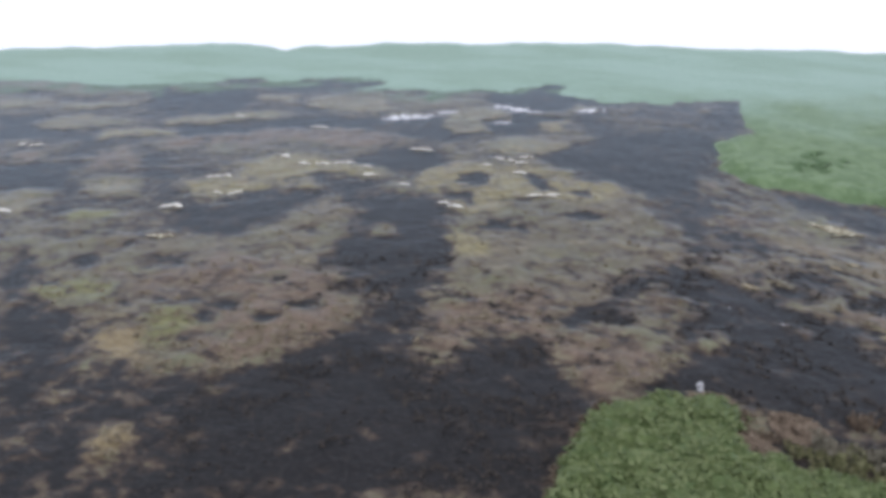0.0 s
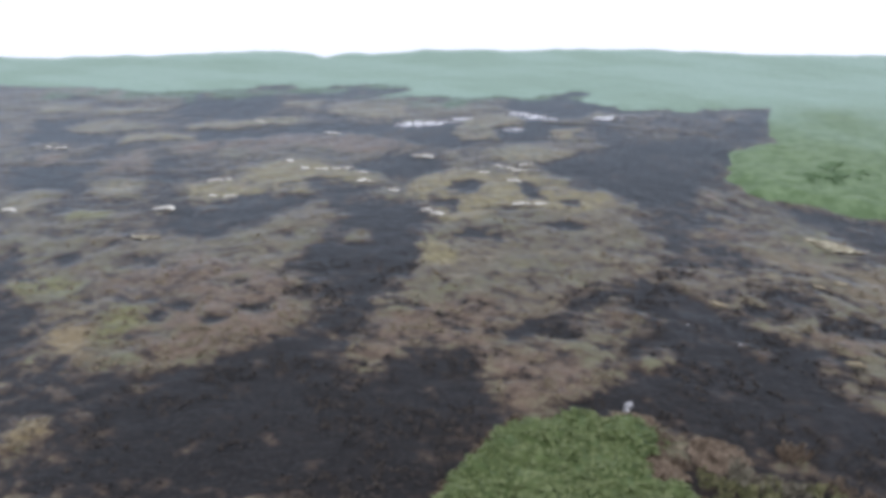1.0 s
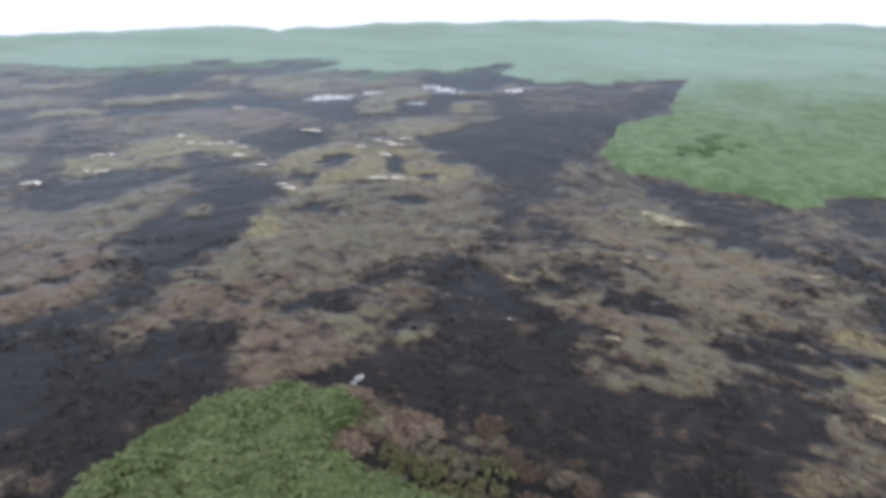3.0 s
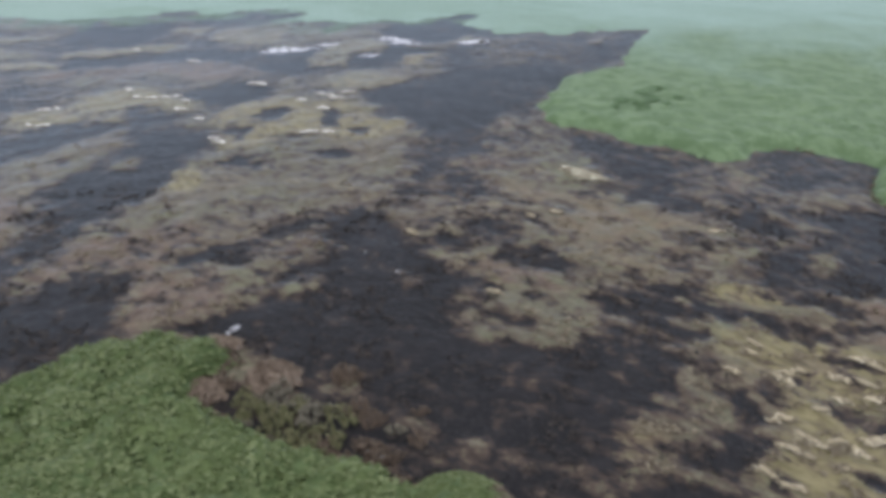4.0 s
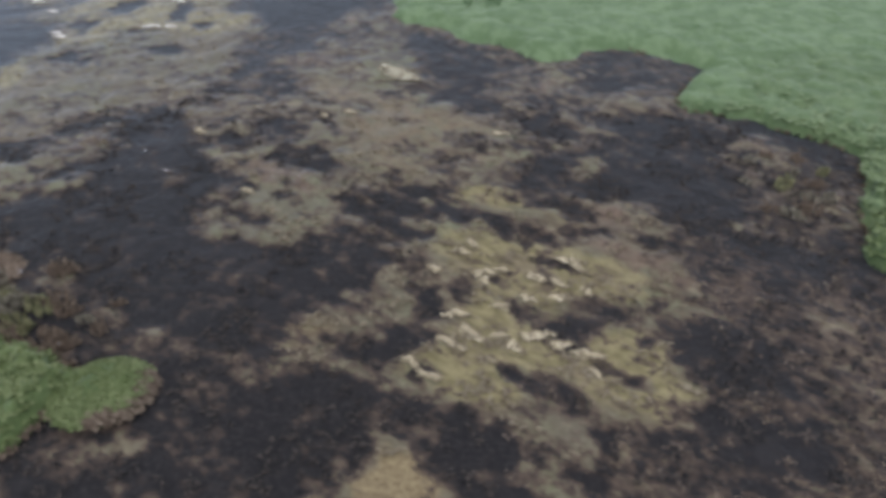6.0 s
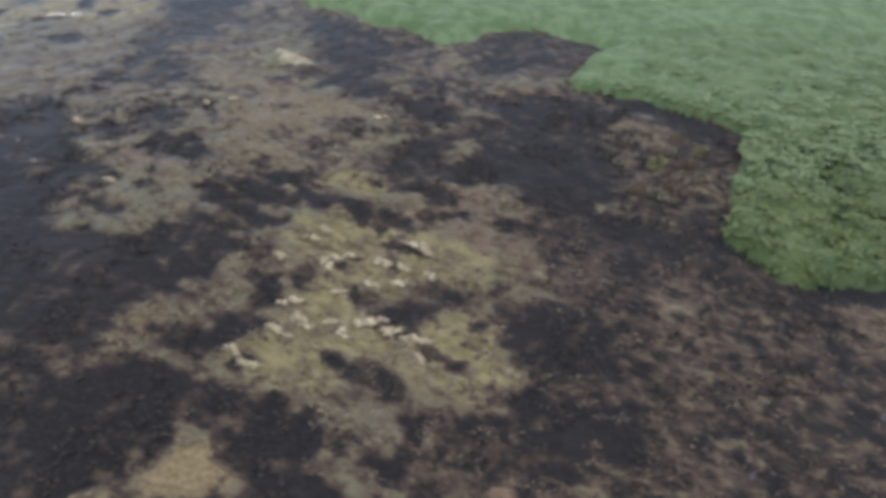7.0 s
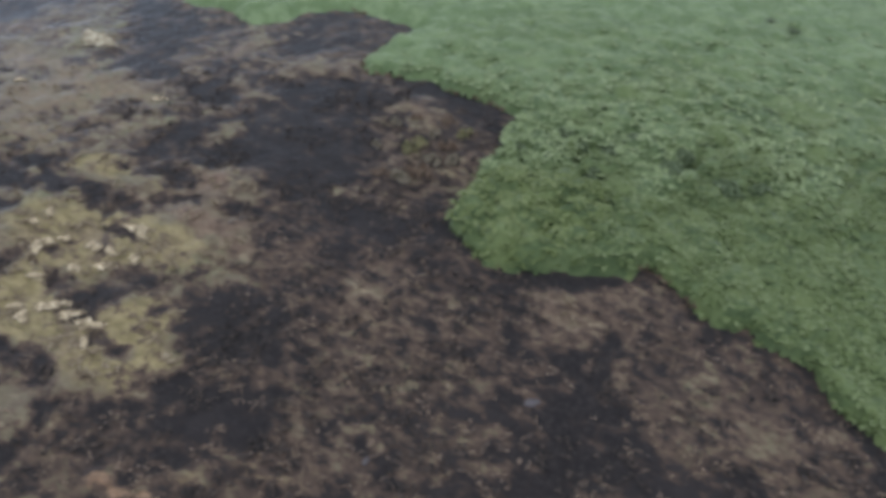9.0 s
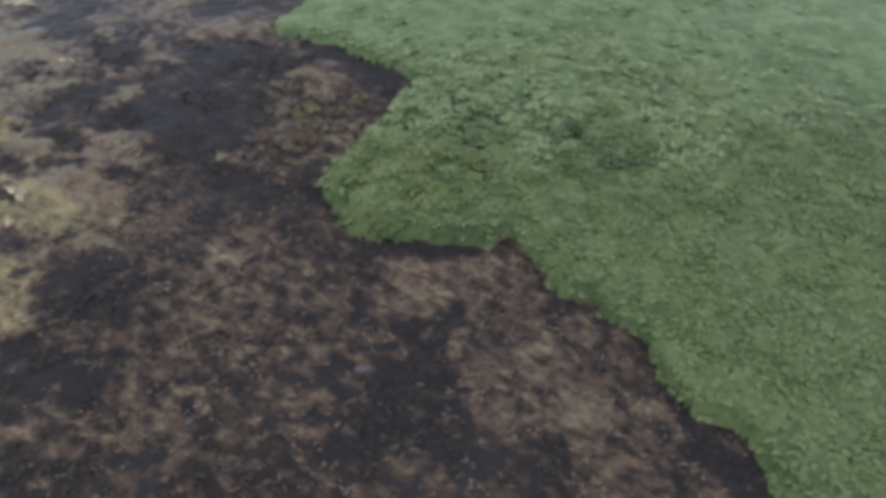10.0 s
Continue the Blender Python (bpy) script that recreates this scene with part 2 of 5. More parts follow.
def domes(x, y, size, seed):
    """Rounded clumps side by side: their height, 0 to 1, and a number of its own for each clump."""
    turn = 0.5 + 0.8 * seed
    u, v = (x * math.cos(turn) + y * math.sin(turn)) / size, (y * math.cos(turn) - x * math.sin(turn)) / size
    iu, iv = np.floor(u), np.floor(v)
    best, own = np.zeros(np.shape(x)), np.zeros(np.shape(x))
    for di in (-1, 0, 1):
        for dj in (-1, 0, 1):
            ci, cj = iu + di, iv + dj
            cu, cv = ci + 0.1 + 0.8 * lattice(ci, cj, seed), cj + 0.1 + 0.8 * lattice(ci, cj, seed + 1)
            r = 0.5 + 0.55 * lattice(ci, cj, seed + 2)
            h = (0.45 + 0.55 * lattice(ci, cj, seed + 3)) * np.sqrt(np.maximum(0, 1 - ((u - cu) ** 2 + (v - cv) ** 2) / (r * r)))
            own = np.where(h > best, lattice(ci, cj, seed + 4), own)
            best = np.maximum(best, h)
    return best, own


def mesh_of(name, verts, faces, mat, soft=False):
    """A mesh from an array of places and an array of quads."""
    me = bpy.data.meshes.new(name)
    faces = np.asarray(faces, np.int32)
    me.vertices.add(len(verts))
    me.vertices.foreach_set("co", np.asarray(verts, np.float32).ravel())
    me.loops.add(faces.size)
    me.loops.foreach_set("vertex_index", faces.ravel())
    me.polygons.add(len(faces))
    me.polygons.foreach_set("loop_start", np.arange(0, faces.size, faces.shape[1], dtype=np.int32))
    me.polygons.foreach_set("use_smooth", np.full(len(faces), soft))
    me.update(calc_edges=True)
    me.materials.append(mat)
    return me


def part(name, me, parent, label=""):
    ob = new(name, me)
    ob.parent = parent
    return tagged(ob, label)


# ---- the lie of the land: a hillside that rises to a crest and falls away behind it ----
def slope(x, y):
    c, d = np.clip(x, -30, 130), np.clip(y, -40, 260)
    cross = np.minimum(c, 130 - 6 * smooth(y, 90, 160)) * np.minimum(d, 130)
    z = -2.9 - 0.014 * c - 0.000395 * c * c + 0.000484 * cross + 0.0762 * d + 0.000128 * d * d
    s = np.maximum(0, y - 200 + 0.1 * np.clip(x, -30, 90))
    s1 = np.minimum(s, 40)
    z = z + smooth(y, 165, 210) * (1.7 * smooth(x, 65, 145) - 1.3 * smooth(-x, 55, 130))
    z = z - smooth(y, 190, 214) * (1.5 * np.exp(-((x + 42) / 4.5) ** 2) + 0.7 * smooth(-x, 90, 100))
    z = z + 0.35 * np.exp(-((x - 44) / 6) ** 2 - ((y - 41) / 13) ** 2) - 0.5 * np.exp(-((x - 60.5) / 6.5) ** 2 - ((y - 42) / 9) ** 2)
    return z - 0.004 * s1 * s1 - 300 * (1 - np.exp(-(s - s1) * 0.32 / 300))


# Plan of the tall green growth: its lower edge from the far corner, along the top of the burn, and round to the near one.
UPPER_EDGE = [(-300, 168), (-96.6, 167), (-90, 169), (-82, 165.5), (-64, 165), (-52.5, 167), (-51, 172), (-42, 173), (-38, 168), (-33, 168.5),
              (-31, 172), (-10, 167.4), (-8, 155.6), (4, 151.7), (13, 153.3), (15, 150.3), (21, 150.2), (24.3, 155.5), (29, 156.4), (28.6, 146.3),
              (34, 140), (48.4, 136.2), (51, 140), (64, 141), (59, 128.4), (56, 117.2), (50.8, 116.4), (45.5, 108.7), (43, 104)]
LOWER_EDGE = [(42.3, 97.6), (42.5, 93), (46.8, 90.2), (51, 86.8), (54.4, 84.5), (59.3, 84.1), (61.4, 80.8), (65.2, 81.3), (67.5, 84.4), (72, 85.3),
              (76, 83.5), (80.2, 81), (77.4, 77), (75.3, 72.3), (76.4, 71.2), (81.4, 71.5), (83.4, 70.1), (85.8, 67.7), (88.8, 67.1), (91, 65), (91.2, 63),
              (89.7, 59.4), (88.8, 55.3), (87.2, 51), (87.4, 48.6), (89.2, 46), (91.5, 45.4), (95.2, 45.8), (98.3, 46.5), (99.6, 46), (101.1, 47.4),
              (102.4, 46), (103.4, 44.4), (105, 42.9), (107.3, 42.6), (108.4, 40.8), (109.8, 39.8), (110.2, 38.2), (110.6, 36.6), (112.3, 35), (114.9, 34.4), (115.9, 32.8), (117.4, 30.4), (122, 22), (122, 5)]
TALL = UPPER_EDGE + LOWER_EDGE + [(700, 5), (700, 600), (-300, 600)]
THICKET = [(0, 22), (4.4, 33), (6.5, 37), (8, 39.9), (10.2, 41.6), (14.5, 42.8), (18, 42.5), (20.8, 40.7), (19.6, 39.6), (17.6, 38.2), (19.2, 36), (24, 34),
           (29, 33), (33.2, 31.8), (35, 30.8), (33.4, 27), (32.8, 24.5), (27, 20), (10, 15)]


def inside(x, y, plan):
    """Metres from the outline of a plan: more than 0 inside, less than 0 outside."""
    best, odd = np.full(np.shape(x), 1e9), np.zeros(np.shape(x), bool)
    for (ax, ay), (bx, by) in zip(plan, plan[1:] + plan[:1]):
        dx, dy = bx - ax, by - ay
        t = np.clip(((x - ax) * dx + (y - ay) * dy) / (dx * dx + dy * dy), 0, 1)
        best = np.minimum(best, np.hypot(x - ax - t * dx, y - ay - t * dy))
        if dy:
            odd ^= ((ay > y) != (by > y)) & (x < ax + (y - ay) * dx / dy)
    return np.where(odd, best, -best)


def ragged(x, y, plan):
    """The same with an uneven edge, more so far off."""
    k = np.clip(y / 60, 0.9, 2.0)
    far = 2.4 * smooth(y, 115, 150)
    x = x + 8 * smooth(y, 135, 160) * ripple(0.25 * x, y, 5, 2, 16)
    x, y = x + 1.6 * far * ripple(x, y, 16, 3, 15), y + far * ripple(x, y, 13, 3, 19)
    return inside(x + 1.1 * k * ripple(x, y, 3.2, 3, 5), y + 1.1 * k * ripple(x, y, 3.2, 3, 9), plan)


# Plan of the burnt and unburnt ground: what each kind of it is made of, from 0 to 1; speckle is how broken it is.
FIELDS = ("burn", "olive", "tawny", "scorch", "straw", "moss", "rust", "ruddy", "turf", "speckle")


def kind(**shares):
    return tuple(shares.get(field, 0) for field in FIELDS)


CHAR, DUSK, HALF = kind(burn=0.93), kind(burn=0.78, scorch=0.4), kind(burn=0.72, scorch=0.25)
SMOKED, ASHEN, BROKEN = kind(burn=0.66, scorch=0.4), kind(burn=0.62, scorch=0.1), kind(burn=0.68, scorch=0.2, speckle=0.8)
MOTTLED, BROWN, UMBER = kind(burn=0.56, tawny=0.15, scorch=0.5), kind(burn=0.55, scorch=0.7, ruddy=0.3), kind(burn=0.53, scorch=0.5, ruddy=0.5)
SPECKLED, FAWN, PINK = kind(burn=0.50, olive=0.1, scorch=0.15, speckle=1), kind(burn=0.34, tawny=0.6, scorch=0.4), kind(burn=0.28, ruddy=0.75)
DRY, OLIVE, TAWNY = kind(burn=0.27), kind(burn=0.17, olive=1), kind(burn=0.15, tawny=1)
# First kind: dry grass mixed with straw tones, lightening the upper slope as haze.
HAZED_STRAW, PALE, MOSSY = kind(burn=0.08, olive=0.35, straw=0.3), kind(olive=0.3, straw=1), kind(burn=0.08, moss=1)
RUST, GREENED, RUSSET = kind(burn=0.2, rust=1), kind(burn=0.2, turf=0.55), kind(burn=0.42, scorch=0.4, ruddy=0.6)
TAN = kind(burn=0.2, tawny=0.4, ruddy=0.4)
PLAN = []


def area(made_of, *outline):
    """Ground of one kind, by its outline on the plan."""
    PLAN.append((made_of, list(outline)))


def spot(made_of, x, y, a, b, turn):
    """A small oval of ground: its centre, half length, half width and turn in degrees."""
    c, s = math.cos(radians(turn)), math.sin(radians(turn))
    area(made_of, *[(x + a * math.cos(k) * c - b * math.sin(k) * s, y + a * math.cos(k) * s + b * math.sin(k) * c) for k in np.arange(8) * math.pi / 4])


# upper slope
area(ASHEN, (-94, 161.9), (-64, 163.6), (-52, 165.5), (-33.2, 167.9), (-8, 156.7), (-6.4, 135.2), (-4.2, 118.7), (-11.1, 121.6), (-20.6, 127.4), (-31.4, 125.5), (-46.5, 117.4), (-43.5, 103.1), (-54.7, 110.4), (-65.1, 105.5))
area(HALF, (-52.3, 174.3), (-40.4, 175.1), (-37.8, 166.4), (-36.1, 149.8), (-39.5, 139.1), (-54.4, 138.4), (-58.7, 146.2), (-62.8, 161.9), (-51.7, 164.3))
area(CHAR, (-58.3, 153.8), (-52.9, 159.6), (-39.7, 161.5), (-36.7, 149.7), (-39.9, 140.9), (-53.4, 140.3), (-57.5, 146.2))
area(DUSK, (-34, 169), (-20.3, 169.8), (-9.9, 166.7), (-7.9, 155.6), (-24.3, 158.8), (-26.2, 154.3), (-37, 157.1))
area(CHAR, (-46.4, 133.1), (-38.2, 133.5), (-28.1, 136.3), (-12.8, 134.2), (-7.4, 131), (-7.2, 122.9), (-20.6, 127.9), (-31.4, 125.5), (-42.6, 123.1))
area(CHAR, (-7.4, 133.2), (3.2, 131.4), (4.6, 138), (12.3, 137), (12.7, 152.2), (22.3, 151.2), (29.4, 156.3), (29, 145.3), (28.1, 133.2), (21.3, 131.5), (17.8, 129.6), (24.5, 126.3), (24.5, 121.3), (12.8, 115.1), (8.2, 117.2), (3.3, 114.3), (-6.1, 119))
area(CHAR, (-81.8, 138.1), (-74.6, 136.2), (-71.4, 129.3), (-64.1, 126.3), (-58, 125.7), (-56.6, 119.6), (-67, 120), (-71.7, 118.4))
area(CHAR, (-65.1, 105.5), (-61.3, 106.2), (-53.6, 105.8), (-50.1, 97.5), (-47.1, 93.8), (-49.8, 91.4), (-54.5, 93.7), (-58.3, 92.5))
area(HALF, (-48, 114.9), (-38.7, 115.9), (-32.9, 111), (-33.6, 103.4), (-36.1, 100.5), (-36.2, 95.3), (-40.3, 92.8), (-43.9, 103.1))
area(HAZED_STRAW, (-87.8, 149.7), (-77.1, 148.7), (-70.8, 147.1), (-61.5, 149.5), (-58.7, 144.7), (-69.9, 142.3), (-84.1, 142.6))
area(HAZED_STRAW, (-71.4, 129.3), (-69.5, 136.5), (-60.6, 137.7), (-59.1, 133.9), (-55.7, 131.5), (-58.6, 129.8), (-63.5, 127.1), (-68.9, 126.1))
area(OLIVE, (-56.8, 121.5), (-55.2, 127.4), (-46.9, 127.8), (-44.6, 125), (-50.2, 122.9), (-55.1, 119.3))
area(HAZED_STRAW, (-49.1, 135.1), (-41.5, 138.5), (-31.4, 142.6), (-28.3, 137.7), (-34.4, 135.8), (-40.1, 133), (-47.1, 131.9))
area(PINK, (-46.8, 117), (-44.6, 120.4), (-35.8, 123.4), (-28.8, 128.1), (-18.4, 126.6), (-8.1, 121.9), (-4.2, 116.9), (-6.9, 111.5), (-13.3, 112.4), (-19.4, 117.6), (-25.6, 120.7), (-29.6, 116.8), (-34.8, 118.9), (-43, 115.1))
area(HAZED_STRAW, (-25.4, 153), (-19, 155.2), (-7.8, 147.5), (-7.5, 137.7), (-17.6, 139.7), (-24.4, 145.1))
area(HAZED_STRAW, (-36.8, 156.1), (-27.6, 155.8), (-27, 151.3), (-35.8, 151.3))
area(GREENED, (-7.9, 153.9), (5.2, 148.9), (4.2, 140.4), (-2, 138.1), (-6.5, 142.2))
area(GREENED, (-94.6, 163), (-89.4, 167.6), (-80.2, 163.9), (-65.2, 163.6), (-62.7, 156.3), (-72.1, 153.1), (-84.8, 157.9), (-89.6, 153.2))
area(GREENED, (-58.2, 165.2), (-52.6, 167.9), (-49.8, 159.8), (-54.3, 156.2))
area(GREENED, (-20.3, 156.1), (-9.2, 155.8), (-7.8, 150.1), (-15.9, 147.6))
area(PINK, (-66.1, 109.1), (-63.4, 112.4), (-60.8, 110.2), (-59.6, 106.3), (-64.1, 106.1))
area(PINK, (-52.8, 105.8), (-53, 112.7), (-50.2, 116.2), (-48, 114.9), (-43.9, 103.1), (-44.5, 100.3), (-48.4, 103), (-50.6, 101.6))
area(HAZED_STRAW, (-58.1, 92), (-54.7, 92.5), (-52.5, 90.2), (-51.6, 85.5), (-52.9, 81.9))
area(HAZED_STRAW, (-49.4, 97.6), (-46.3, 99.7), (-42.2, 98.2), (-40.3, 91.6), (-44.7, 91.5))
area(HAZED_STRAW, (3.4, 135.9), (10.1, 137.2), (15.2, 133.4), (14.3, 127.1), (9.1, 126.5), (9.4, 118.9), (3.5, 117.7), (2.5, 127.4))
area(OLIVE, (18.3, 122.9), (24.5, 126.3), (25.3, 122.4), (22.2, 119.6), (18.2, 119.2))
area(HAZED_STRAW, (9.8, 113.6), (18.3, 114.3), (23.1, 110.2), (18.9, 107.3), (11.7, 106.5), (8.5, 109.8))
area(HALF, (27.6, 131), (48.4, 134.8), (63.1, 140), (55, 119.2), (48.5, 115.6), (36.3, 114), (27, 111), (25.7, 117.7))
area(HAZED_STRAW, (28.6, 135.4), (33.5, 135.1), (32.5, 131.1), (27.7, 131.4))
area(HAZED_STRAW, (52.3, 136.2), (55.8, 134.9), (54.4, 130.3), (51.2, 130.3))
area(OLIVE, (-35.1, 94), (-34.2, 99.2), (-28.8, 100.4), (-29.3, 106.2), (-24.1, 111.6), (-20.2, 109.3), (-14.5, 105.4), (-10.9, 102.6), (-9, 97.7), (-13.9, 98.3), (-17.7, 100.1), (-18.3, 95), (-22.6, 93.1), (-26, 94.8), (-26.8, 91.3), (-31.8, 90.5))
area(CHAR, (-12, 104.5), (-10.6, 108.9), (-6.2, 113.3), (-3.1, 111.9), (2.4, 107), (-0.3, 99.3), (-2.4, 94.4), (-5.4, 96.5), (-8.4, 101.3))
area(HALF, (-51.3, 84.9), (-51.6, 89.1), (-49.8, 91.4), (-44, 91.5), (-38.8, 89.3), (-35.9, 91.6), (-34.5, 94.5), (-34.8, 88.3), (-38, 85), (-40.1, 86.1), (-45.8, 83.9), (-49.2, 82.5))
# middle slope
area(DRY, (-52.4, 81), (-32.5, 76.6), (-28.3, 77.3), (-21.3, 78.3), (-19, 84.9), (-16, 88.8), (-9.7, 83), (-11.8, 74.9), (-12, 70.2), (-8.8, 67.1), (-8.9, 60.7), (-7.6, 56.2), (-11.4, 50.6), (-16.2, 49.1), (-20.4, 48.5), (-30.5, 51.7), (-34.4, 57.6), (-39.5, 62.2), (-45.6, 74.9))
area(DRY, (1.2, 91.8), (4.9, 99.1), (11.5, 105.6), (15.8, 99.8), (21.8, 93.2), (24.9, 87.5), (27, 84.4), (26.6, 76.9), (28.8, 72), (28, 69.8), (23, 66.2), (17.1, 62.3), (15.1, 58.8), (10.7, 56.2), (9.5, 52.7), (14.7, 53.6), (17.8, 48.2), (19.3, 47.4), (14.5, 45.1), (9.8, 42.3), (8.2, 44.4), (7.7, 48.3), (5.5, 51.8), (2.6, 51.9), (-1.4, 47.7), (-4.1, 51.2), (-4.1, 55.5), (-2, 58.1), (-1.2, 65.4), (0.7, 69.5), (-0.3, 74.2), (-0.6, 83.3))
area(PINK, (-41.2, 73.3), (-31.3, 67.3), (-27, 68.5), (-23.9, 72.7), (-13.4, 67.4), (-8.7, 65.7), (-8.9, 60.7), (-7.6, 56.2), (-11.4, 50.6), (-16.2, 49.1), (-20.4, 48.5), (-24, 53.1), (-23.3, 57.1), (-29, 60.9))
area(PINK, (-2, 58.1), (5.9, 62.5), (11, 60), (10.6, 55.6), (9.5, 52.7), (14.7, 53.6), (17.8, 48.2), (14.5, 45.1), (9.8, 42.3), (8.2, 44.4), (7.7, 48.3), (5.5, 51.8), (2.6, 51.9), (-1.4, 47.7), (-4.1, 51.2), (-4.1, 55.5))
area(OLIVE, (-4.3, 93.8), (0.6, 102.4), (9.8, 100.6), (15.2, 99.2), (23.4, 91.2), (24.2, 87.1), (18.9, 85), (12.9, 85.9), (8, 82.9), (3, 81), (-0.2, 84.9))
area(OLIVE, (-33.1, 98.5), (-26.4, 102.4), (-18.2, 104.2), (-8.8, 101.8), (-12.1, 99.4), (-18.9, 97.4), (-17.5, 93.5), (-24, 92.9), (-28.7, 92.2))
area(CHAR, (-18.9, 97.4), (-16.7, 99.8), (-10.1, 95.4), (-7.6, 90.5), (-3, 89.2), (-1, 85), (-4.8, 82.1), (-8.6, 82.2), (-13, 88.6))
area(CHAR, (-26.9, 89.6), (-24, 92.9), (-16.8, 92.3), (-14.5, 89.8), (-18.5, 85.6), (-19.7, 81.6), (-20.6, 80.7))
area(CHAR, (-33.1, 79.3), (-33.2, 83.1), (-31.3, 87.2), (-26.8, 84.7), (-26, 91.2), (-21.1, 92.9), (-16.5, 90), (-19.2, 85.9), (-19.8, 81), (-21.8, 79.3), (-22.5, 77.6), (-28.4, 77.8))
area(CHAR, (-10.8, 71.6), (-10.9, 74.9), (-5.4, 74), (-4.8, 79.2), (-0.5, 80.1), (0, 78.3), (-1.7, 74.9), (0.3, 70.9), (0.4, 67.2), (-2.6, 65.7), (-7.2, 67), (-9.7, 64.9), (-11.6, 67.7))
area(CHAR, (-11.6, 73.3), (-9.4, 78.2), (-6.7, 75.4), (-4.1, 77.9), (-0.1, 77.6), (0.7, 69.5), (-1.2, 66), (-2.5, 60.4), (-2.5, 58.1), (-4.1, 56), (-4.3, 52.1), (-7.6, 48.7), (-11.2, 48.9), (-15.6, 48.3), (-11.5, 51), (-7.6, 56.2), (-8.4, 60.7), (-10.1, 62.6), (-7.5, 65.7), (-8.9, 69.2))
area(CHAR, (-10.8, 89.4), (-6.4, 90.1), (-1.2, 88.6), (0.8, 82.2), (-0.1, 77.6), (-5.4, 77.1), (-9.6, 81))
area(OLIVE, (2, 69.1), (0, 74), (2, 77.1), (4.5, 72.5), (4.2, 68.3))
area(CHAR, (-40.3, 57.6), (-39.2, 61.6), (-33.9, 56.5), (-30.5, 51.7), (-37.3, 51.8))
area(CHAR, (-45.3, 67.3), (-44.8, 73.3), (-41.9, 67.3), (-40, 62.2), (-41.7, 60.4))
area(MOSSY, (-40.1, 62.8), (-38, 64.7), (-32.8, 64.7), (-30.9, 60.9), (-34.3, 61), (-38.4, 61))
area(MOSSY, (-27.8, 57.9), (-27.2, 60.1), (-23.7, 58.7), (-22.7, 55), (-24, 53.1), (-24.7, 50.9), (-26.4, 53.3))
area(TAWNY, (-30.7, 51.7), (-31.2, 53.5), (-28.5, 56.4), (-26.5, 54.2), (-24.5, 49.6), (-28.4, 49.8))
area(MOSSY, (-47.4, 82.9), (-45.1, 85.6), (-41.2, 86), (-39.7, 83), (-43, 82))
area(MOSSY, (-8.1, 77.8), (-6.1, 77.6), (-6, 74.9), (-7.6, 75))
area(CHAR, (-39.9, 70.2), (-39, 72.5), (-35.9, 69.5), (-37.2, 67.9))
area(HALF, (-31.5, 68), (-31.6, 71.7), (-27.5, 72.2), (-27.7, 68.8))
area(HALF, (-24.7, 60.5), (-23.1, 62.2), (-20.8, 61.4), (-20.2, 59), (-23.2, 58.7))
area(CHAR, (-23.3, 57.1), (-21.9, 58.1), (-20.8, 55.7), (-22.3, 55.4))
area(CHAR, (-18.4, 57.5), (-15.8, 57.1), (-16.9, 55.4))
area(HALF, (-19.9, 65.1), (-16.4, 66.2), (-17.4, 63.6))
area(CHAR, (-15.1, 58.9), (-13.6, 60), (-13.2, 57.5))
area(CHAR, (-39.7, 64.3), (-38.6, 66), (-37.9, 63.9))
area(HALF, (-21.4, 53.9), (-20.3, 55), (-20.1, 53.2))
area(HALF, (-32.6, 53.6), (-31.5, 57.1), (-29.1, 57.5), (-31.5, 55.3))
area(HALF, (-46.8, 77.4), (-44.8, 80.1), (-41, 78.7), (-42.2, 75.7))
area(HALF, (-36.6, 73.3), (-35.7, 76.6), (-34.4, 74.6), (-35.3, 72))
area(HALF, (-18.2, 64.1), (-16.3, 66.1), (-15.8, 64.1), (-16.9, 62.8))
area(CHAR, (3, 94), (5, 97.3), (7.8, 96.9), (5.8, 93))
area(CHAR, (12, 95.6), (14.2, 96.1), (16.1, 90.7), (13.5, 90.7))
area(CHAR, (17.2, 88.2), (19.9, 89.8), (20, 87))
area(CHAR, (0.6, 89.1), (2.8, 89.1), (5.4, 84.5), (3.5, 84.1))
area(CHAR, (4.6, 77.1), (5.6, 80.1), (8.5, 78.4), (9.5, 75.5), (5.9, 76.1))
area(CHAR, (15.1, 80.8), (19.3, 81.7), (17.8, 79.2), (16, 78.8))
area(HALF, (6.5, 86.9), (11.9, 86.5), (11.3, 83.9))
area(CHAR, (10.6, 54.4), (11.9, 57.3), (15.2, 58.6), (16.7, 55.8), (15.4, 54.2), (12.7, 54.5))
area(CHAR, (16.1, 60), (19, 65), (20.5, 63), (18.7, 60.9), (17.1, 59.4))
# burnt hollow on the near side
area(CHAR, (-18, 47.6), (-15.3, 49.1), (-7.8, 51.3), (-4.1, 51.2), (-1.4, 47.3), (2.6, 51.4), (5.5, 51.8), (7.7, 48.3), (8.7, 44.4), (9.8, 42.3), (6.4, 37.4), (4.5, 33.2), (-23.2, 34.2), (-20.2, 38.3), (-19, 43.2))
area(DUSK, (-37.3, 51.8), (-30.5, 51.7), (-22.4, 47.8), (-18, 47.6), (-19, 43.2), (-20.2, 38.3), (-23.2, 34.2), (-28.3, 34.4))
area(TAWNY, (-25.3, 39.1), (-24.7, 40.6), (-23.7, 41.5), (-22.4, 40.5), (-20.5, 41.6), (-22.4, 39.3), (-23.2, 38.4), (-23.7, 37.1), (-24.8, 36.3))
area(MOTTLED, (-19.6, 45.4), (-17.8, 45.9), (-17.3, 44.5), (-18.5, 43.7))
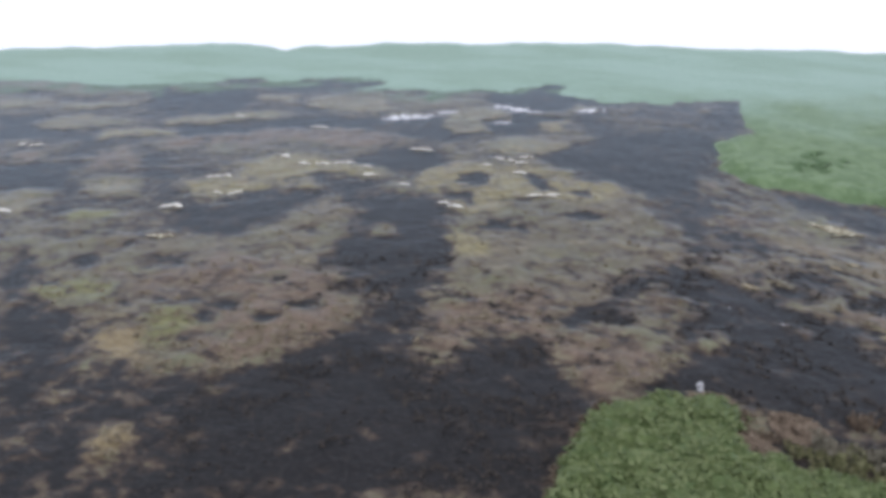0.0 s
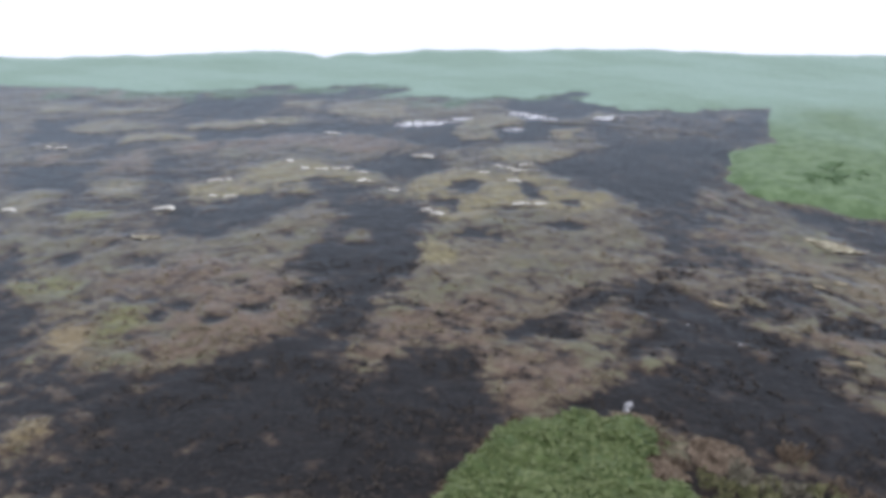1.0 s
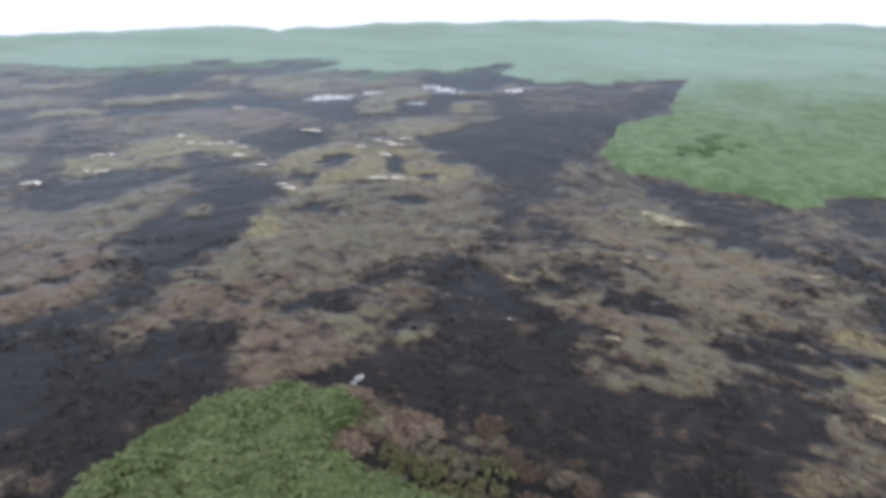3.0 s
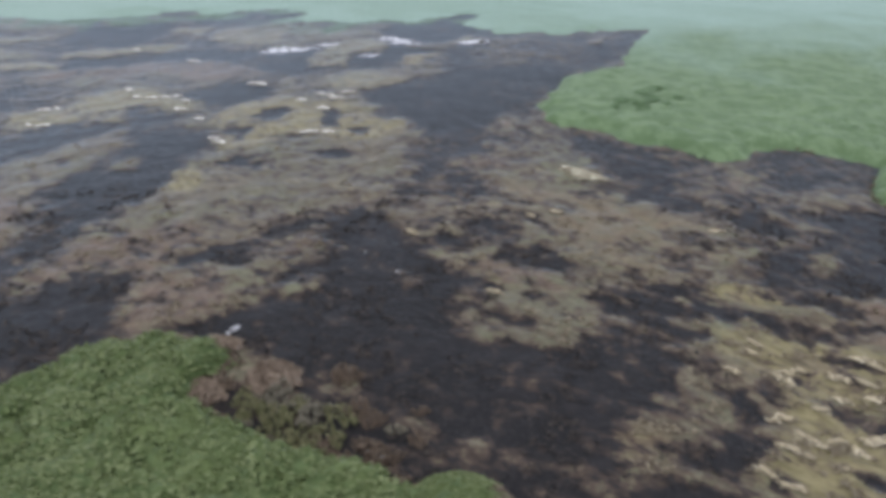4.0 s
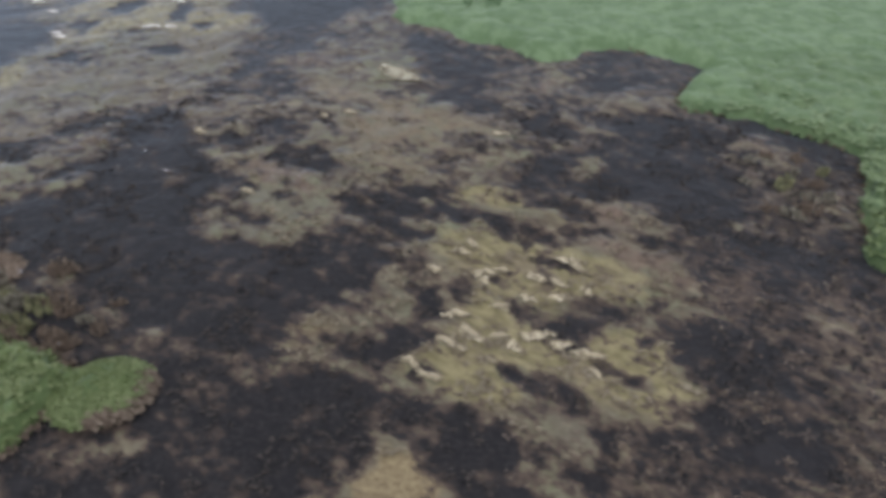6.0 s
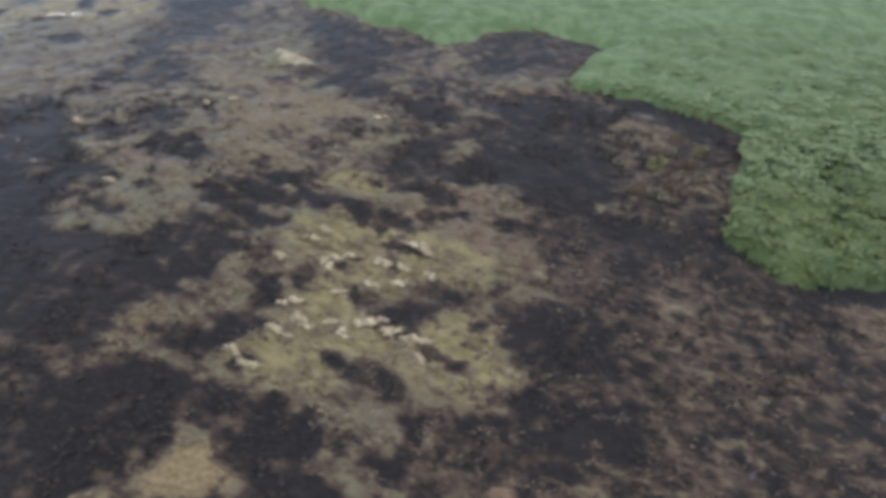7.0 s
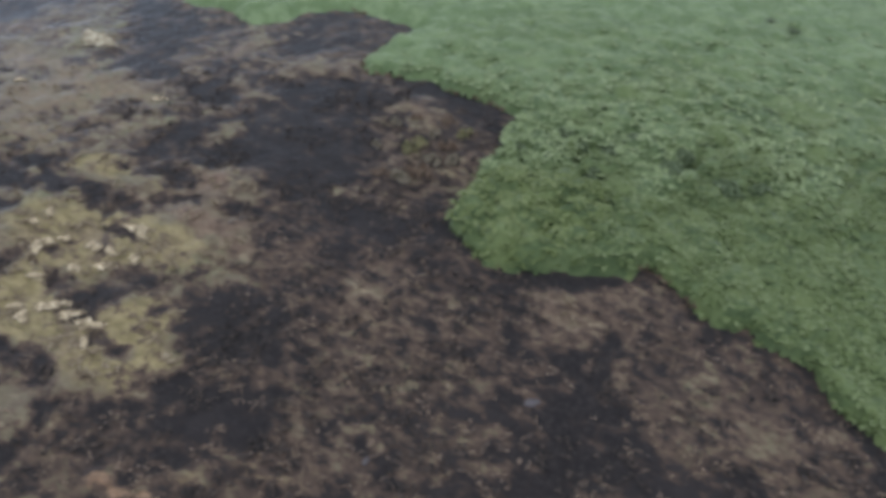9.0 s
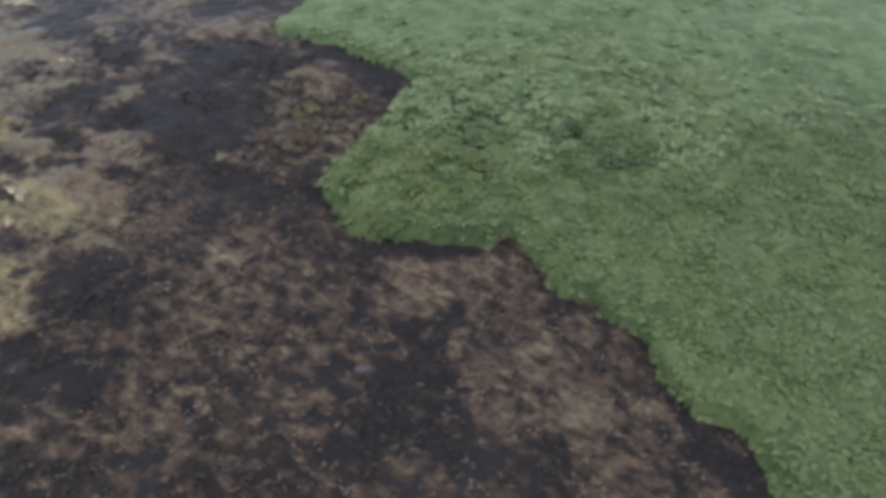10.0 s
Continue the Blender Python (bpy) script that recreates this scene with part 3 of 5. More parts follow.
area(MOTTLED, (-31.8, 46), (-28.5, 45.9), (-27.7, 45.1), (-29.9, 44.5))
# burnt wedge beyond the thicket and the slope beside it
area(CHAR, (21, 60.7), (21, 64.3), (22.7, 66.5), (25.4, 65.2), (28, 61.3), (30.2, 58.7), (33, 57.4), (35, 54.3), (34.2, 50.3), (35, 46.1), (35, 43.3), (33.1, 40.6), (31.8, 41.1), (24.3, 40.3), (19.6, 44.6), (19, 46), (20.3, 48.5), (23.5, 51.4), (22.8, 55), (22.4, 58.1))
area(DRY, (18.6, 56.5), (19, 60), (21.8, 60), (22.7, 55.8), (20.4, 54.6))
area(SMOKED, (29, 54.6), (31, 54.8), (32, 52.2), (30.1, 52))
area(CHAR, (14.7, 104.4), (18.3, 107), (23, 109.6), (29.3, 115.3), (38.1, 117.3), (49.7, 116.8), (47, 110.5), (42.1, 103.8), (41.6, 96.1), (40.3, 91.4), (34.3, 89.5), (29.9, 87.3), (25.9, 89.8), (20.5, 97.4), (17.3, 100.4))
area(HALF, (24.8, 84.3), (28.7, 86.3), (34.4, 88.5), (41.2, 88.9), (42.7, 84.4), (35.3, 83.9), (36.8, 69.3), (31.6, 68.6), (27.1, 67.6), (25.6, 69.1), (27.8, 72.8), (28.7, 78.3))
area(PINK, (35.5, 97), (38.6, 96), (39.7, 89.8), (36.9, 89.6))
area(DRY, (35.3, 83.9), (39.5, 82.4), (46.1, 80.4), (48.2, 76), (49, 72.5), (46.6, 69.6), (42, 70.7), (39, 71.5), (36.8, 75.7))
area(DRY, (43.1, 57.9), (45.5, 61.3), (43.4, 64.4), (47.8, 68.5), (52.7, 67.8), (55.7, 64.7), (59.2, 64), (61.2, 61.2), (60.7, 58.3), (58.9, 56.3), (55.7, 57.2), (53.2, 55.9), (48.4, 53.9), (45.1, 53.4), (43.1, 55.9))
area(CHAR, (52.3, 63.6), (54.5, 63.4), (57.9, 61.8), (57.1, 60.5), (54.2, 61.1), (52.8, 61.9))
area(SPECKLED, (29.7, 60.8), (33.6, 63.5), (37.6, 67.5), (43.3, 65.6), (43.1, 57.9), (43.7, 53.2), (46.5, 50.2), (46.4, 46.4), (44, 44.6), (40.7, 43.7), (38.7, 47.1), (34.8, 52.5), (33.7, 56))
area(CHAR, (38.3, 69.5), (41.6, 69.8), (41.4, 67.8), (39.3, 67.9))
area(CHAR, (42.1, 67.9), (43.8, 68.1), (43.6, 66.2), (42.5, 66.3))
area(HALF, (37.1, 62.1), (39.6, 64), (40.8, 62.4), (39.4, 60.1), (37.8, 60.3))
area(HALF, (40.9, 59.7), (42.9, 61), (43.3, 58.4), (41.7, 57.7))
area(DRY, (38.7, 56.5), (41.1, 56.7), (43.7, 54.6), (46.5, 51), (45.1, 48.4), (42, 50.5))
area(PINK, (39.7, 45.7), (42.2, 46.9), (43.2, 43.9), (40.7, 43.7))
area(DUSK, (44, 90), (49.5, 85.8), (54.7, 83.7), (57.4, 79.2), (59.3, 75), (56.2, 69.4), (54.4, 68), (51.1, 68.8), (49.6, 72.6), (48.6, 76.7), (46.1, 82.9))
area(SMOKED, (60.3, 78), (66.5, 78.7), (65.6, 71.8), (61.9, 70.1), (59.2, 71))
area(PINK, (61.1, 75.2), (64, 78.4), (66, 77.9), (62.4, 72.7))
area(DUSK, (67.7, 84.3), (74.7, 84.4), (78.3, 81.8), (76.3, 75.9), (74.7, 74.3), (71.7, 75.9), (66.8, 74.6), (66.5, 78.7))
area(CHAR, (59.7, 67.2), (62.8, 66.3), (61.6, 64.5))
area(CHAR, (68.3, 61.6), (72.4, 66.9), (76, 68.5), (79.4, 67.9), (74.6, 55.8), (70.6, 55.7), (68, 57.4), (67, 58.9), (60.8, 59), (61.2, 61), (64.3, 59.7))
area(DRY, (70.9, 73.8), (75, 73.3), (74.6, 70.4), (71.5, 71.1))
area(DRY, (65, 67), (66.9, 66.1), (65.6, 64.8))
area(PINK, (65.3, 59.8), (68.1, 61.1), (68.3, 58.4), (65.3, 58))
area(BROKEN, (48.3, 52.8), (53.1, 54.6), (53.2, 51.4), (55.2, 50.2), (54.4, 47.3), (50.6, 46.5), (48.2, 48.9), (46.7, 50.2))
area(DRY, (49.7, 46), (52.6, 45.6), (54, 44), (51.5, 43.5))
area(CHAR, (32.4, 40.5), (36.2, 41.5), (39.5, 43.6), (46.4, 44.3), (49.5, 42.4), (48.2, 39.3), (45.3, 37.2), (44, 33.8), (45.3, 30.6), (50.8, 32.3), (52.4, 32.1), (53.3, 29.8), (40.2, 28.1), (39.2, 31.2), (37.5, 33.6), (35.1, 35.3), (33, 37.7))
area(SMOKED, (33.2, 35.6), (37.1, 36), (38.7, 34.7), (36.8, 33.6), (33.9, 34.2))
area(SMOKED, (46, 42.4), (48.3, 42.8), (48.3, 41.6), (46, 41.2))
area(FAWN, (44.4, 35.2), (45.6, 36.8), (47.7, 36.6), (47.9, 34), (47.3, 33.7), (45.3, 34.3))
area(BROWN, (49.4, 40.1), (52.1, 38), (51.1, 34.9), (48.6, 33.2), (48.1, 36.7))
area(PINK, (26.9, 40), (28.4, 40.4), (28.9, 39.4), (27.6, 39.1))
area(PINK, (28.8, 37.3), (29.9, 37.4), (30.7, 35.3), (29.5, 35.7))
area(PINK, (30.7, 32.9), (33, 33.6), (33.1, 31.8), (31.4, 31.8))
area(CHAR, (12.6, 44.5), (17.2, 46.8), (21, 49), (23.5, 44.9), (20, 43.5), (14.2, 43.7))
area(CHAR, (30.1, 42.8), (35.6, 44.7), (37.1, 41), (36, 38), (31.4, 38.1))
area(DUSK, (18.9, 36.8), (20.5, 39.6), (25.1, 40.4), (31.3, 38.6), (34, 35.2), (35.4, 31.2), (32.8, 30.3), (29.2, 32.3), (23.1, 34))
area(PINK, (16.9, 38.1), (17.7, 39.7), (19.3, 39.3), (20.2, 36.8), (18.2, 36))
area(PINK, (16.2, 43.6), (17.5, 44.4), (19, 43.5), (19.2, 42.1), (17.2, 42.3))
area(PINK, (20.7, 40.9), (21.8, 41.8), (23.7, 41.5), (24.6, 40.1), (24.6, 37.7), (22.8, 38.4))
area(CHAR, (19.4, 37.5), (20.9, 38.2), (22.7, 34.9), (21.1, 34.7))
area(UMBER, (22.2, 38.1), (25.4, 37.3), (28.6, 35.2), (29, 33.8), (26.2, 33.5), (24.1, 34.5))
area(CHAR, (23.1, 36.2), (24.8, 36.7), (25.3, 35.1), (23.7, 35))
area(CHAR, (26.2, 36.4), (27.4, 36.7), (27.9, 35.2), (26.6, 35))
area(CHAR, (27.9, 33.7), (29.3, 33.9), (29.8, 32.5), (28.6, 32.2))
area(RUSSET, (27, 40.2), (28.4, 40.8), (28.9, 39.9), (27.6, 39.5))
area(RUSSET, (29.2, 37.1), (30.3, 37), (30.3, 36.2), (29.6, 36.4))
area(BROWN, (29.5, 34.4), (30.9, 34.7), (33.2, 33.6), (32.7, 32.6), (30.9, 32.9))
# burnt flat between the thicket and the knoll
area(CHAR, (35, 40.5), (37.8, 43.3), (40.5, 44.7), (43.1, 44.9), (45.8, 43.8), (47.2, 41.5), (48.3, 38.8), (46.2, 36.6), (44.3, 35.1), (39.1, 34.2))
area(FAWN, (45.6, 36), (45.9, 37.3), (47.7, 37.6), (49.2, 36.8), (49.6, 34.9), (48.6, 33.9), (46.9, 34.9))
area(CHAR, (45.5, 32.9), (48.7, 33.8), (52, 32.5), (55, 31.2), (55.1, 29.8), (52.2, 28.9), (51.5, 27.6), (50.3, 26.8), (50.2, 25), (48.8, 23.8), (45.9, 23.5), (42.6, 28.8), (44.7, 29.8))
area(SMOKED, (39.4, 33.7), (44.1, 34.1), (45.9, 32.1), (44.1, 29.7), (42.1, 29.5))
area(BROWN, (50.3, 34.1), (54.2, 33.3), (55.5, 31.7), (52.9, 32.2))
# pale grassy knoll
area(OLIVE, (55.6, 43.2), (56.2, 47.4), (57.6, 49), (60.1, 47), (64.9, 46.8), (66.7, 45.6), (70.8, 44.7), (72.2, 44), (72, 43.1), (69.4, 42.3), (67, 42.4), (66.7, 39.6), (67.6, 40.2), (70.3, 38.6), (71, 36.8), (72.6, 34.7), (71.9, 33.8), (70.6, 34), (70.4, 31.7), (68, 32.5), (66, 32.7), (64.1, 34.2), (62.3, 34.5), (61.2, 31.7), (60.3, 31.1), (58.1, 32.1), (56, 32.2), (54, 33.7), (53.4, 34.6), (53.7, 35.6), (56, 36.5), (56.3, 38.1), (55.3, 40.1))
area(DRY, (52, 40.6), (52.9, 45.1), (54.9, 45.5), (55, 42.4), (54.9, 38.9), (52.7, 37.5), (50.2, 37), (51.4, 38.8))
area(DRY, (60.7, 31.2), (62.7, 32.3), (64.5, 31.7), (65.3, 29), (63.5, 28.5), (61.5, 28.9))
area(TAWNY, (52.2, 25.5), (53.4, 27), (53.8, 28.3), (56.2, 27.9), (57.5, 26), (57.2, 24.9), (52.7, 24.3))
area(TAWNY, (49.2, 24.1), (50.7, 24.8), (51.6, 24.2), (49.2, 23.6))
area(FAWN, (62.4, 26.6), (62.4, 28), (65, 28.6), (66, 27.7), (65.8, 26), (63.2, 25.6))
area(OLIVE, (54.1, 54.5), (57.1, 55.3), (62.2, 53.5), (65.7, 50.9), (64.1, 49.5), (61, 52.1), (56.8, 52.3))
area(CHAR, (59.7, 40.7), (60.7, 42.1), (62.6, 40.7), (62.4, 39.8), (60.8, 39.6))
area(CHAR, (62.4, 38.9), (63.2, 41.6), (65.4, 42.4), (67, 42.1), (67.1, 41.1), (66.3, 40.3), (64.4, 38.8))
area(HALF, (61.9, 32.8), (62.6, 34.5), (64.1, 34.3), (64.7, 32.9), (64.1, 32))
area(CHAR, (59.5, 35.7), (61, 35.4), (61.7, 34.1), (60.1, 34.6))
area(CHAR, (54.1, 33.7), (55.1, 34.9), (56.1, 34.2), (55, 33.2))
area(CHAR, (47, 42), (50.2, 42.2), (50.4, 40.8), (48.1, 40.4))
area(CHAR, (52.7, 42), (55, 42.4), (55.4, 40.2), (56.4, 39), (54.2, 38.5), (54, 40.5))
area(CHAR, (52, 37.3), (54, 38.2), (54.1, 36.7), (52.8, 36.2))
area(CHAR, (56.4, 43.3), (57.4, 43), (57.6, 41.6))
area(CHAR, (56.7, 28.5), (58, 30.1), (60, 29.9), (61.1, 28.5), (59.4, 27.5), (57.6, 27.3))
area(CHAR, (59.8, 26.2), (62, 26.9), (62.4, 25.3), (60.2, 25))
area(CHAR, (62.8, 27), (63.9, 28.2), (65.3, 27.7), (65.5, 26.3), (63.9, 26.7))
area(CHAR, (65.6, 30.5), (66.6, 31.2), (66.6, 28.8), (65.5, 27.6))
area(BROKEN, (47.9, 52.3), (49.6, 54.4), (51.7, 53.8), (54.9, 52.6), (54.6, 50.1), (51.7, 50.4), (48.9, 50.8))
area(BROKEN, (50.3, 48.9), (53, 49.2), (55, 47.4), (51.5, 47.1))
area(CHAR, (38.7, 57.5), (41.7, 59.2), (43.9, 56.5), (40.7, 56.5))
area(HALF, (56.4, 52), (58.8, 51.6), (64.6, 48.7), (63.9, 48), (59.3, 49.2), (57.3, 50.3))
# burnt ground below the tall growth
area(DRY, (65.3, 53.7), (67.5, 55.8), (71.3, 54.6), (71.2, 51.3), (69.7, 50.4), (67.4, 51.6))
area(PINK, (65.7, 48.8), (68.9, 49.7), (72.4, 47.4), (73.2, 44.5), (72, 43.1), (70, 44.7), (66.6, 46.2))
area(DRY, (70.9, 42.4), (74.3, 42.3), (74.7, 41.5), (72.8, 40.7))
area(CHAR, (68.8, 67.2), (72.6, 67.6), (78.9, 67.4), (79.2, 63.4), (77.4, 58.6), (75.9, 56.3), (73.1, 56.3), (69.4, 56.7), (65.7, 55.5), (64.1, 57), (68.3, 59), (69.1, 62.1))
area(CHAR, (75.9, 56.7), (78.6, 55.4), (78.3, 50.2), (74.9, 49.6), (73.2, 53.9))
area(CHAR, (77, 49.4), (80.5, 51.4), (85.6, 51.2), (87.6, 51), (88.1, 48), (85.4, 47.8), (81, 47.8), (78.1, 48.1))
area(MOTTLED, (79.3, 58), (83.8, 60.3), (88.8, 61.9), (89.8, 59.4), (88, 52.6), (83.5, 51.6), (79.2, 51.4))
area(BROWN, (79.3, 65.3), (84.4, 65), (85.3, 62.3), (81.3, 59.1), (79.4, 59.7))
area(CHAR, (82.5, 71.4), (85.8, 68), (90.3, 64.7), (90.6, 62.9), (86.7, 60.5), (84.4, 64.8), (80.7, 69.5))
area(DUSK, (66.6, 83.8), (73, 85.2), (77.4, 81.9), (77.6, 77.8), (75.4, 75), (72.5, 77.6), (68.3, 76.8), (66.3, 79.3))
area(DRY, (70.8, 74.5), (74.2, 76.4), (75, 71.1), (71.4, 73))
area(FAWN, (84.2, 56.2), (87.2, 58.2), (87.3, 56.2), (84.9, 55.1))
area(CHAR, (70.6, 39.7), (73.2, 41), (76.5, 39.9), (80.1, 39.9), (78.2, 38.7), (76.3, 36.5), (77.6, 35.4), (74.6, 35.4), (72.2, 35.5), (70.8, 37.2))
area(CHAR, (73.1, 31.8), (74.6, 34.1), (76.4, 32.4), (78.2, 30.7), (76.9, 29.4), (74.4, 28.4), (72.9, 29.9))
area(CHAR, (74.5, 28.7), (75.8, 27.9), (73.3, 27.5))
area(BROWN, (80.5, 43.1), (86.3, 43.9), (87.7, 42), (89, 40.2), (86.8, 38), (81.5, 36.8), (78.9, 38.8))
area(BROWN, (74.8, 47.7), (77.3, 47.4), (76.7, 43.7), (74, 43.4))
area(CHAR, (88.9, 45), (92.1, 44.8), (92.9, 43.5), (90.3, 42.3))
area(CHAR, (94.3, 45.4), (96.6, 46.1), (96.2, 44.4), (94.1, 43.9))
area(DRY, (92.8, 42.1), (96.1, 43.7), (95.2, 41.1), (92.7, 40.6))
area(CHAR, (70.5, 33.2), (73.1, 34.4), (73.5, 32.4), (73.3, 31.4), (71.6, 32.2))
area(CHAR, (83.1, 30), (83.9, 31.2), (85.3, 30.7), (84.9, 29.4), (83.7, 29.3))
area(RUST, (70.2, 26.6), (70.7, 27.2), (71.8, 27), (71.9, 26.3), (70.6, 26.3))
area(RUST, (71.7, 26.5), (73.7, 26.6), (75.2, 26.2), (72, 25.8))
area(FAWN, (74.6, 27.5), (76, 28.5), (76.9, 27.2), (75.2, 26.6))
area(FAWN, (77, 29.2), (78.9, 29.1), (79.6, 27.9), (78.2, 27.3))
area(FAWN, (83.4, 29.1), (84.6, 29.1), (84.7, 28.3), (83.8, 28.3))
area(RUSSET, (92.5, 42.7), (95.1, 43.7), (98.6, 45.3), (100.9, 45.7), (101.9, 44.2), (103, 41.9), (102.2, 40.7), (99.4, 40.8), (98.6, 40.2), (96.9, 40.4), (93.3, 39.4))
area(FAWN, (98.6, 41.6), (99.4, 42.5), (99.6, 40.8), (98.8, 40.6))
area(UMBER, (105.6, 40.9), (106.9, 40.2), (107.7, 39), (105.8, 38.2))
area(UMBER, (97.1, 37.8), (98.9, 39), (100, 36.6), (98, 36.3))
area(UMBER, (105.1, 34.3), (107.7, 35.1), (110.2, 35.1), (110.5, 34.1), (109.6, 31.1), (106, 30.6), (105.3, 32.6))
area(CHAR, (95.4, 38), (97.8, 38.4), (98, 36.3), (99.2, 35.3), (99.6, 32.4), (100.2, 29.7), (92.1, 28.6), (91.9, 31.3), (93.1, 32.9), (95, 33.9), (95.7, 36))
area(SMOKED, (86.6, 46.9), (89.3, 45.6), (92.1, 43.3), (89.6, 41.8), (87.4, 41.9))
area(CHAR, (92.5, 45.1), (98.3, 46.4), (99, 45.4), (94.4, 44))
area(BROWN, (88, 36.7), (91.7, 37.5), (91.8, 35), (89.5, 35))
area(SMOKED, (100.3, 39.6), (105.4, 39.5), (104.1, 36), (100.9, 36.3))
area(UMBER, (89.7, 32.1), (91.8, 33.5), (91.6, 31.6), (90.4, 31.1))
area(CHAR, (111.3, 34.4), (114.2, 33.9), (116.4, 30.5), (113.8, 31.1), (111.8, 31.4))
area(UMBER, (105.4, 34.5), (108.3, 35.4), (111.1, 34.5), (110.7, 32.3), (106.7, 31.8))
area(UMBER, (106.9, 29.9), (110.6, 30.9), (110.7, 29.5), (106.9, 28.9))
area(FAWN, (78.9, 28.1), (81.3, 28.5), (81.6, 27.9), (79.6, 27.4))
area(BROWN, (79.5, 32.9), (82.8, 33.5), (84.5, 29.2), (82.4, 28.2), (79.6, 30.6))
area(CHAR, (96.5, 39), (99, 38.3), (99.3, 36.2), (97.3, 35.9))
# smaller patches: between the wedge and the knoll
area(DUSK, (65.7, 82.8), (71.1, 85), (77.7, 82.9), (80.6, 81.9), (76.8, 75.3), (73, 76.6), (68, 74.6), (65.2, 76.9))
area(CHAR, (70.1, 68.9), (73.7, 71.1), (77, 68.2), (78.6, 66.4), (78.5, 61.9), (76.8, 58.9), (77.1, 56.5), (73.1, 55), (69.1, 55.6), (67.4, 57.1), (63.4, 54.5), (61.1, 55), (60.7, 56.6), (67.7, 58.9), (69.2, 61.4))
area(CHAR, (52.6, 73.3), (55, 73.6), (56.8, 71.2), (59, 68.5), (56.8, 67.6), (53.4, 68.9))
area(CHAR, (60.1, 67.5), (62.4, 68.9), (64.3, 65.8), (63.1, 63.5), (60.6, 65.3))
area(CHAR, (60.3, 59.2), (61.9, 61.4), (63.8, 59.7), (62.6, 56.9), (60.2, 56.5))
area(DRY, (64.3, 59.8), (67.9, 60.8), (68.7, 59), (65.1, 57.6))
area(DRY, (58.9, 65.1), (63.1, 63.5), (62, 62.4), (58.9, 63.5))
area(CHAR, (51.9, 64.7), (55.7, 63.6), (58.4, 62.4), (56.8, 61.1), (53.7, 62.2))
area(PINK, (65.6, 53.2), (68, 54.3), (71.5, 54), (71, 50.9), (68.3, 50.6), (66.6, 51.1))
area(DRY, (69.5, 52.6), (71.2, 52.4), (71, 51.1), (69.7, 51.1))
area(PINK, (79, 65.9), (83.1, 67.6), (84.8, 64.9), (85.1, 61.2), (80.8, 61.4), (78.8, 62.9))
area(DRY, (71.3, 73.8), (75.1, 75.6), (74.9, 71.3), (72.1, 71.5))
area(DRY, (34.5, 67.5), (36.8, 70.3), (39.7, 68), (37.6, 66.9))
area(HALF, (38, 70.4), (40.9, 70.7), (41.4, 68.2), (39, 68.3))
area(HALF, (41.7, 69.5), (45.4, 68.6), (43.9, 66.6))
area(HALF, (33.2, 63.7), (35, 65.7), (37.2, 63.6), (38.1, 59.8), (36, 59.6))
area(DRY, (37.8, 66), (40, 66.2), (40.1, 63.3), (38.3, 63.7))
area(HALF, (39.2, 57.4), (41.5, 58.6), (43.4, 56.9), (43.3, 54.9), (41.2, 55.2))
area(HALF, (46.7, 72), (48.5, 72.1), (49.5, 67.9), (47.8, 67.7))
area(HALF, (27.1, 75.8), (33.8, 77.9), (37.6, 72.4), (33.1, 70.6), (28.7, 70.9))
area(DRY, (39.4, 47), (41.9, 48), (43.4, 45.2), (42.3, 44), (40.4, 44.9))
area(DRY, (42.3, 50.4), (45.6, 50), (45.5, 47.7), (43.2, 48.1))
area(BROKEN, (48, 52.1), (51.1, 54.8), (54.5, 54.8), (54.1, 52.3), (55.5, 49.6), (54.3, 47.2), (51.3, 47.3), (49.4, 48.4), (46.4, 47.8))
area(PINK, (34.9, 56), (37.7, 57.2), (42.3, 54.8), (44.7, 52.4), (42.1, 51.2), (37.9, 52.6))
area(HALF, (39.6, 53.5), (41.1, 53.8), (41, 51.8))
# smaller patches: on the knoll and round its foot
area(CHAR, (52.6, 36.8), (54, 38.1), (54.4, 36.2), (52.7, 35.6))
area(HALF, (55.3, 43.6), (57.3, 43.4), (57.7, 40.6), (56.1, 40.8))
area(CHAR, (59.7, 35.2), (61.1, 35.2), (61.7, 34.3), (60.4, 34.1))
area(HALF, (61.7, 33.6), (63.5, 34.5), (64.3, 33.1), (62.6, 32.9))
area(CHAR, (56.3, 28.8), (58.2, 30.2), (60.4, 30.3), (60.6, 27.9), (57, 27.3))
area(CHAR, (65.4, 30.4), (66.5, 31.1), (66.5, 29.5), (65.3, 28.5))
area(DRY, (59.5, 31.2), (61.5, 31.9), (61.7, 29.9), (63.1, 29.4), (63.9, 28.3), (61.5, 28), (60.1, 29.7))
area(OLIVE, (65.3, 46.9), (68, 45.9), (70.3, 45.2), (69.7, 44.2), (66.7, 45.1))
area(PINK, (67.9, 47.8), (71.3, 46.6), (72.2, 45.2), (71, 43.2), (68.8, 43.9))
area(DRY, (70, 42), (72.9, 41.8), (73, 40.8), (70.9, 41))
area(CHAR, (70.1, 40.9), (71.7, 39.6), (72.5, 37.3), (70.7, 38.4))
area(CHAR, (68.3, 38.9), (69.2, 39), (69.3, 38))
area(HALF, (67, 35.2), (69, 35.6), (69.3, 34.5), (67.7, 34.4))
area(HALF, (61, 33.6), (61.9, 34.7), (63.6, 34.8), (64.9, 32.3), (63.1, 32.8), (61.7, 32.8))
area(CHAR, (65.2, 30.7), (65.9, 31.6), (66.4, 30.9), (66.4, 28.3), (65.4, 29.3))
area(CHAR, (63.3, 27.7), (64.9, 28.3), (66.3, 27.9), (66.3, 26.3), (64.8, 26.9))
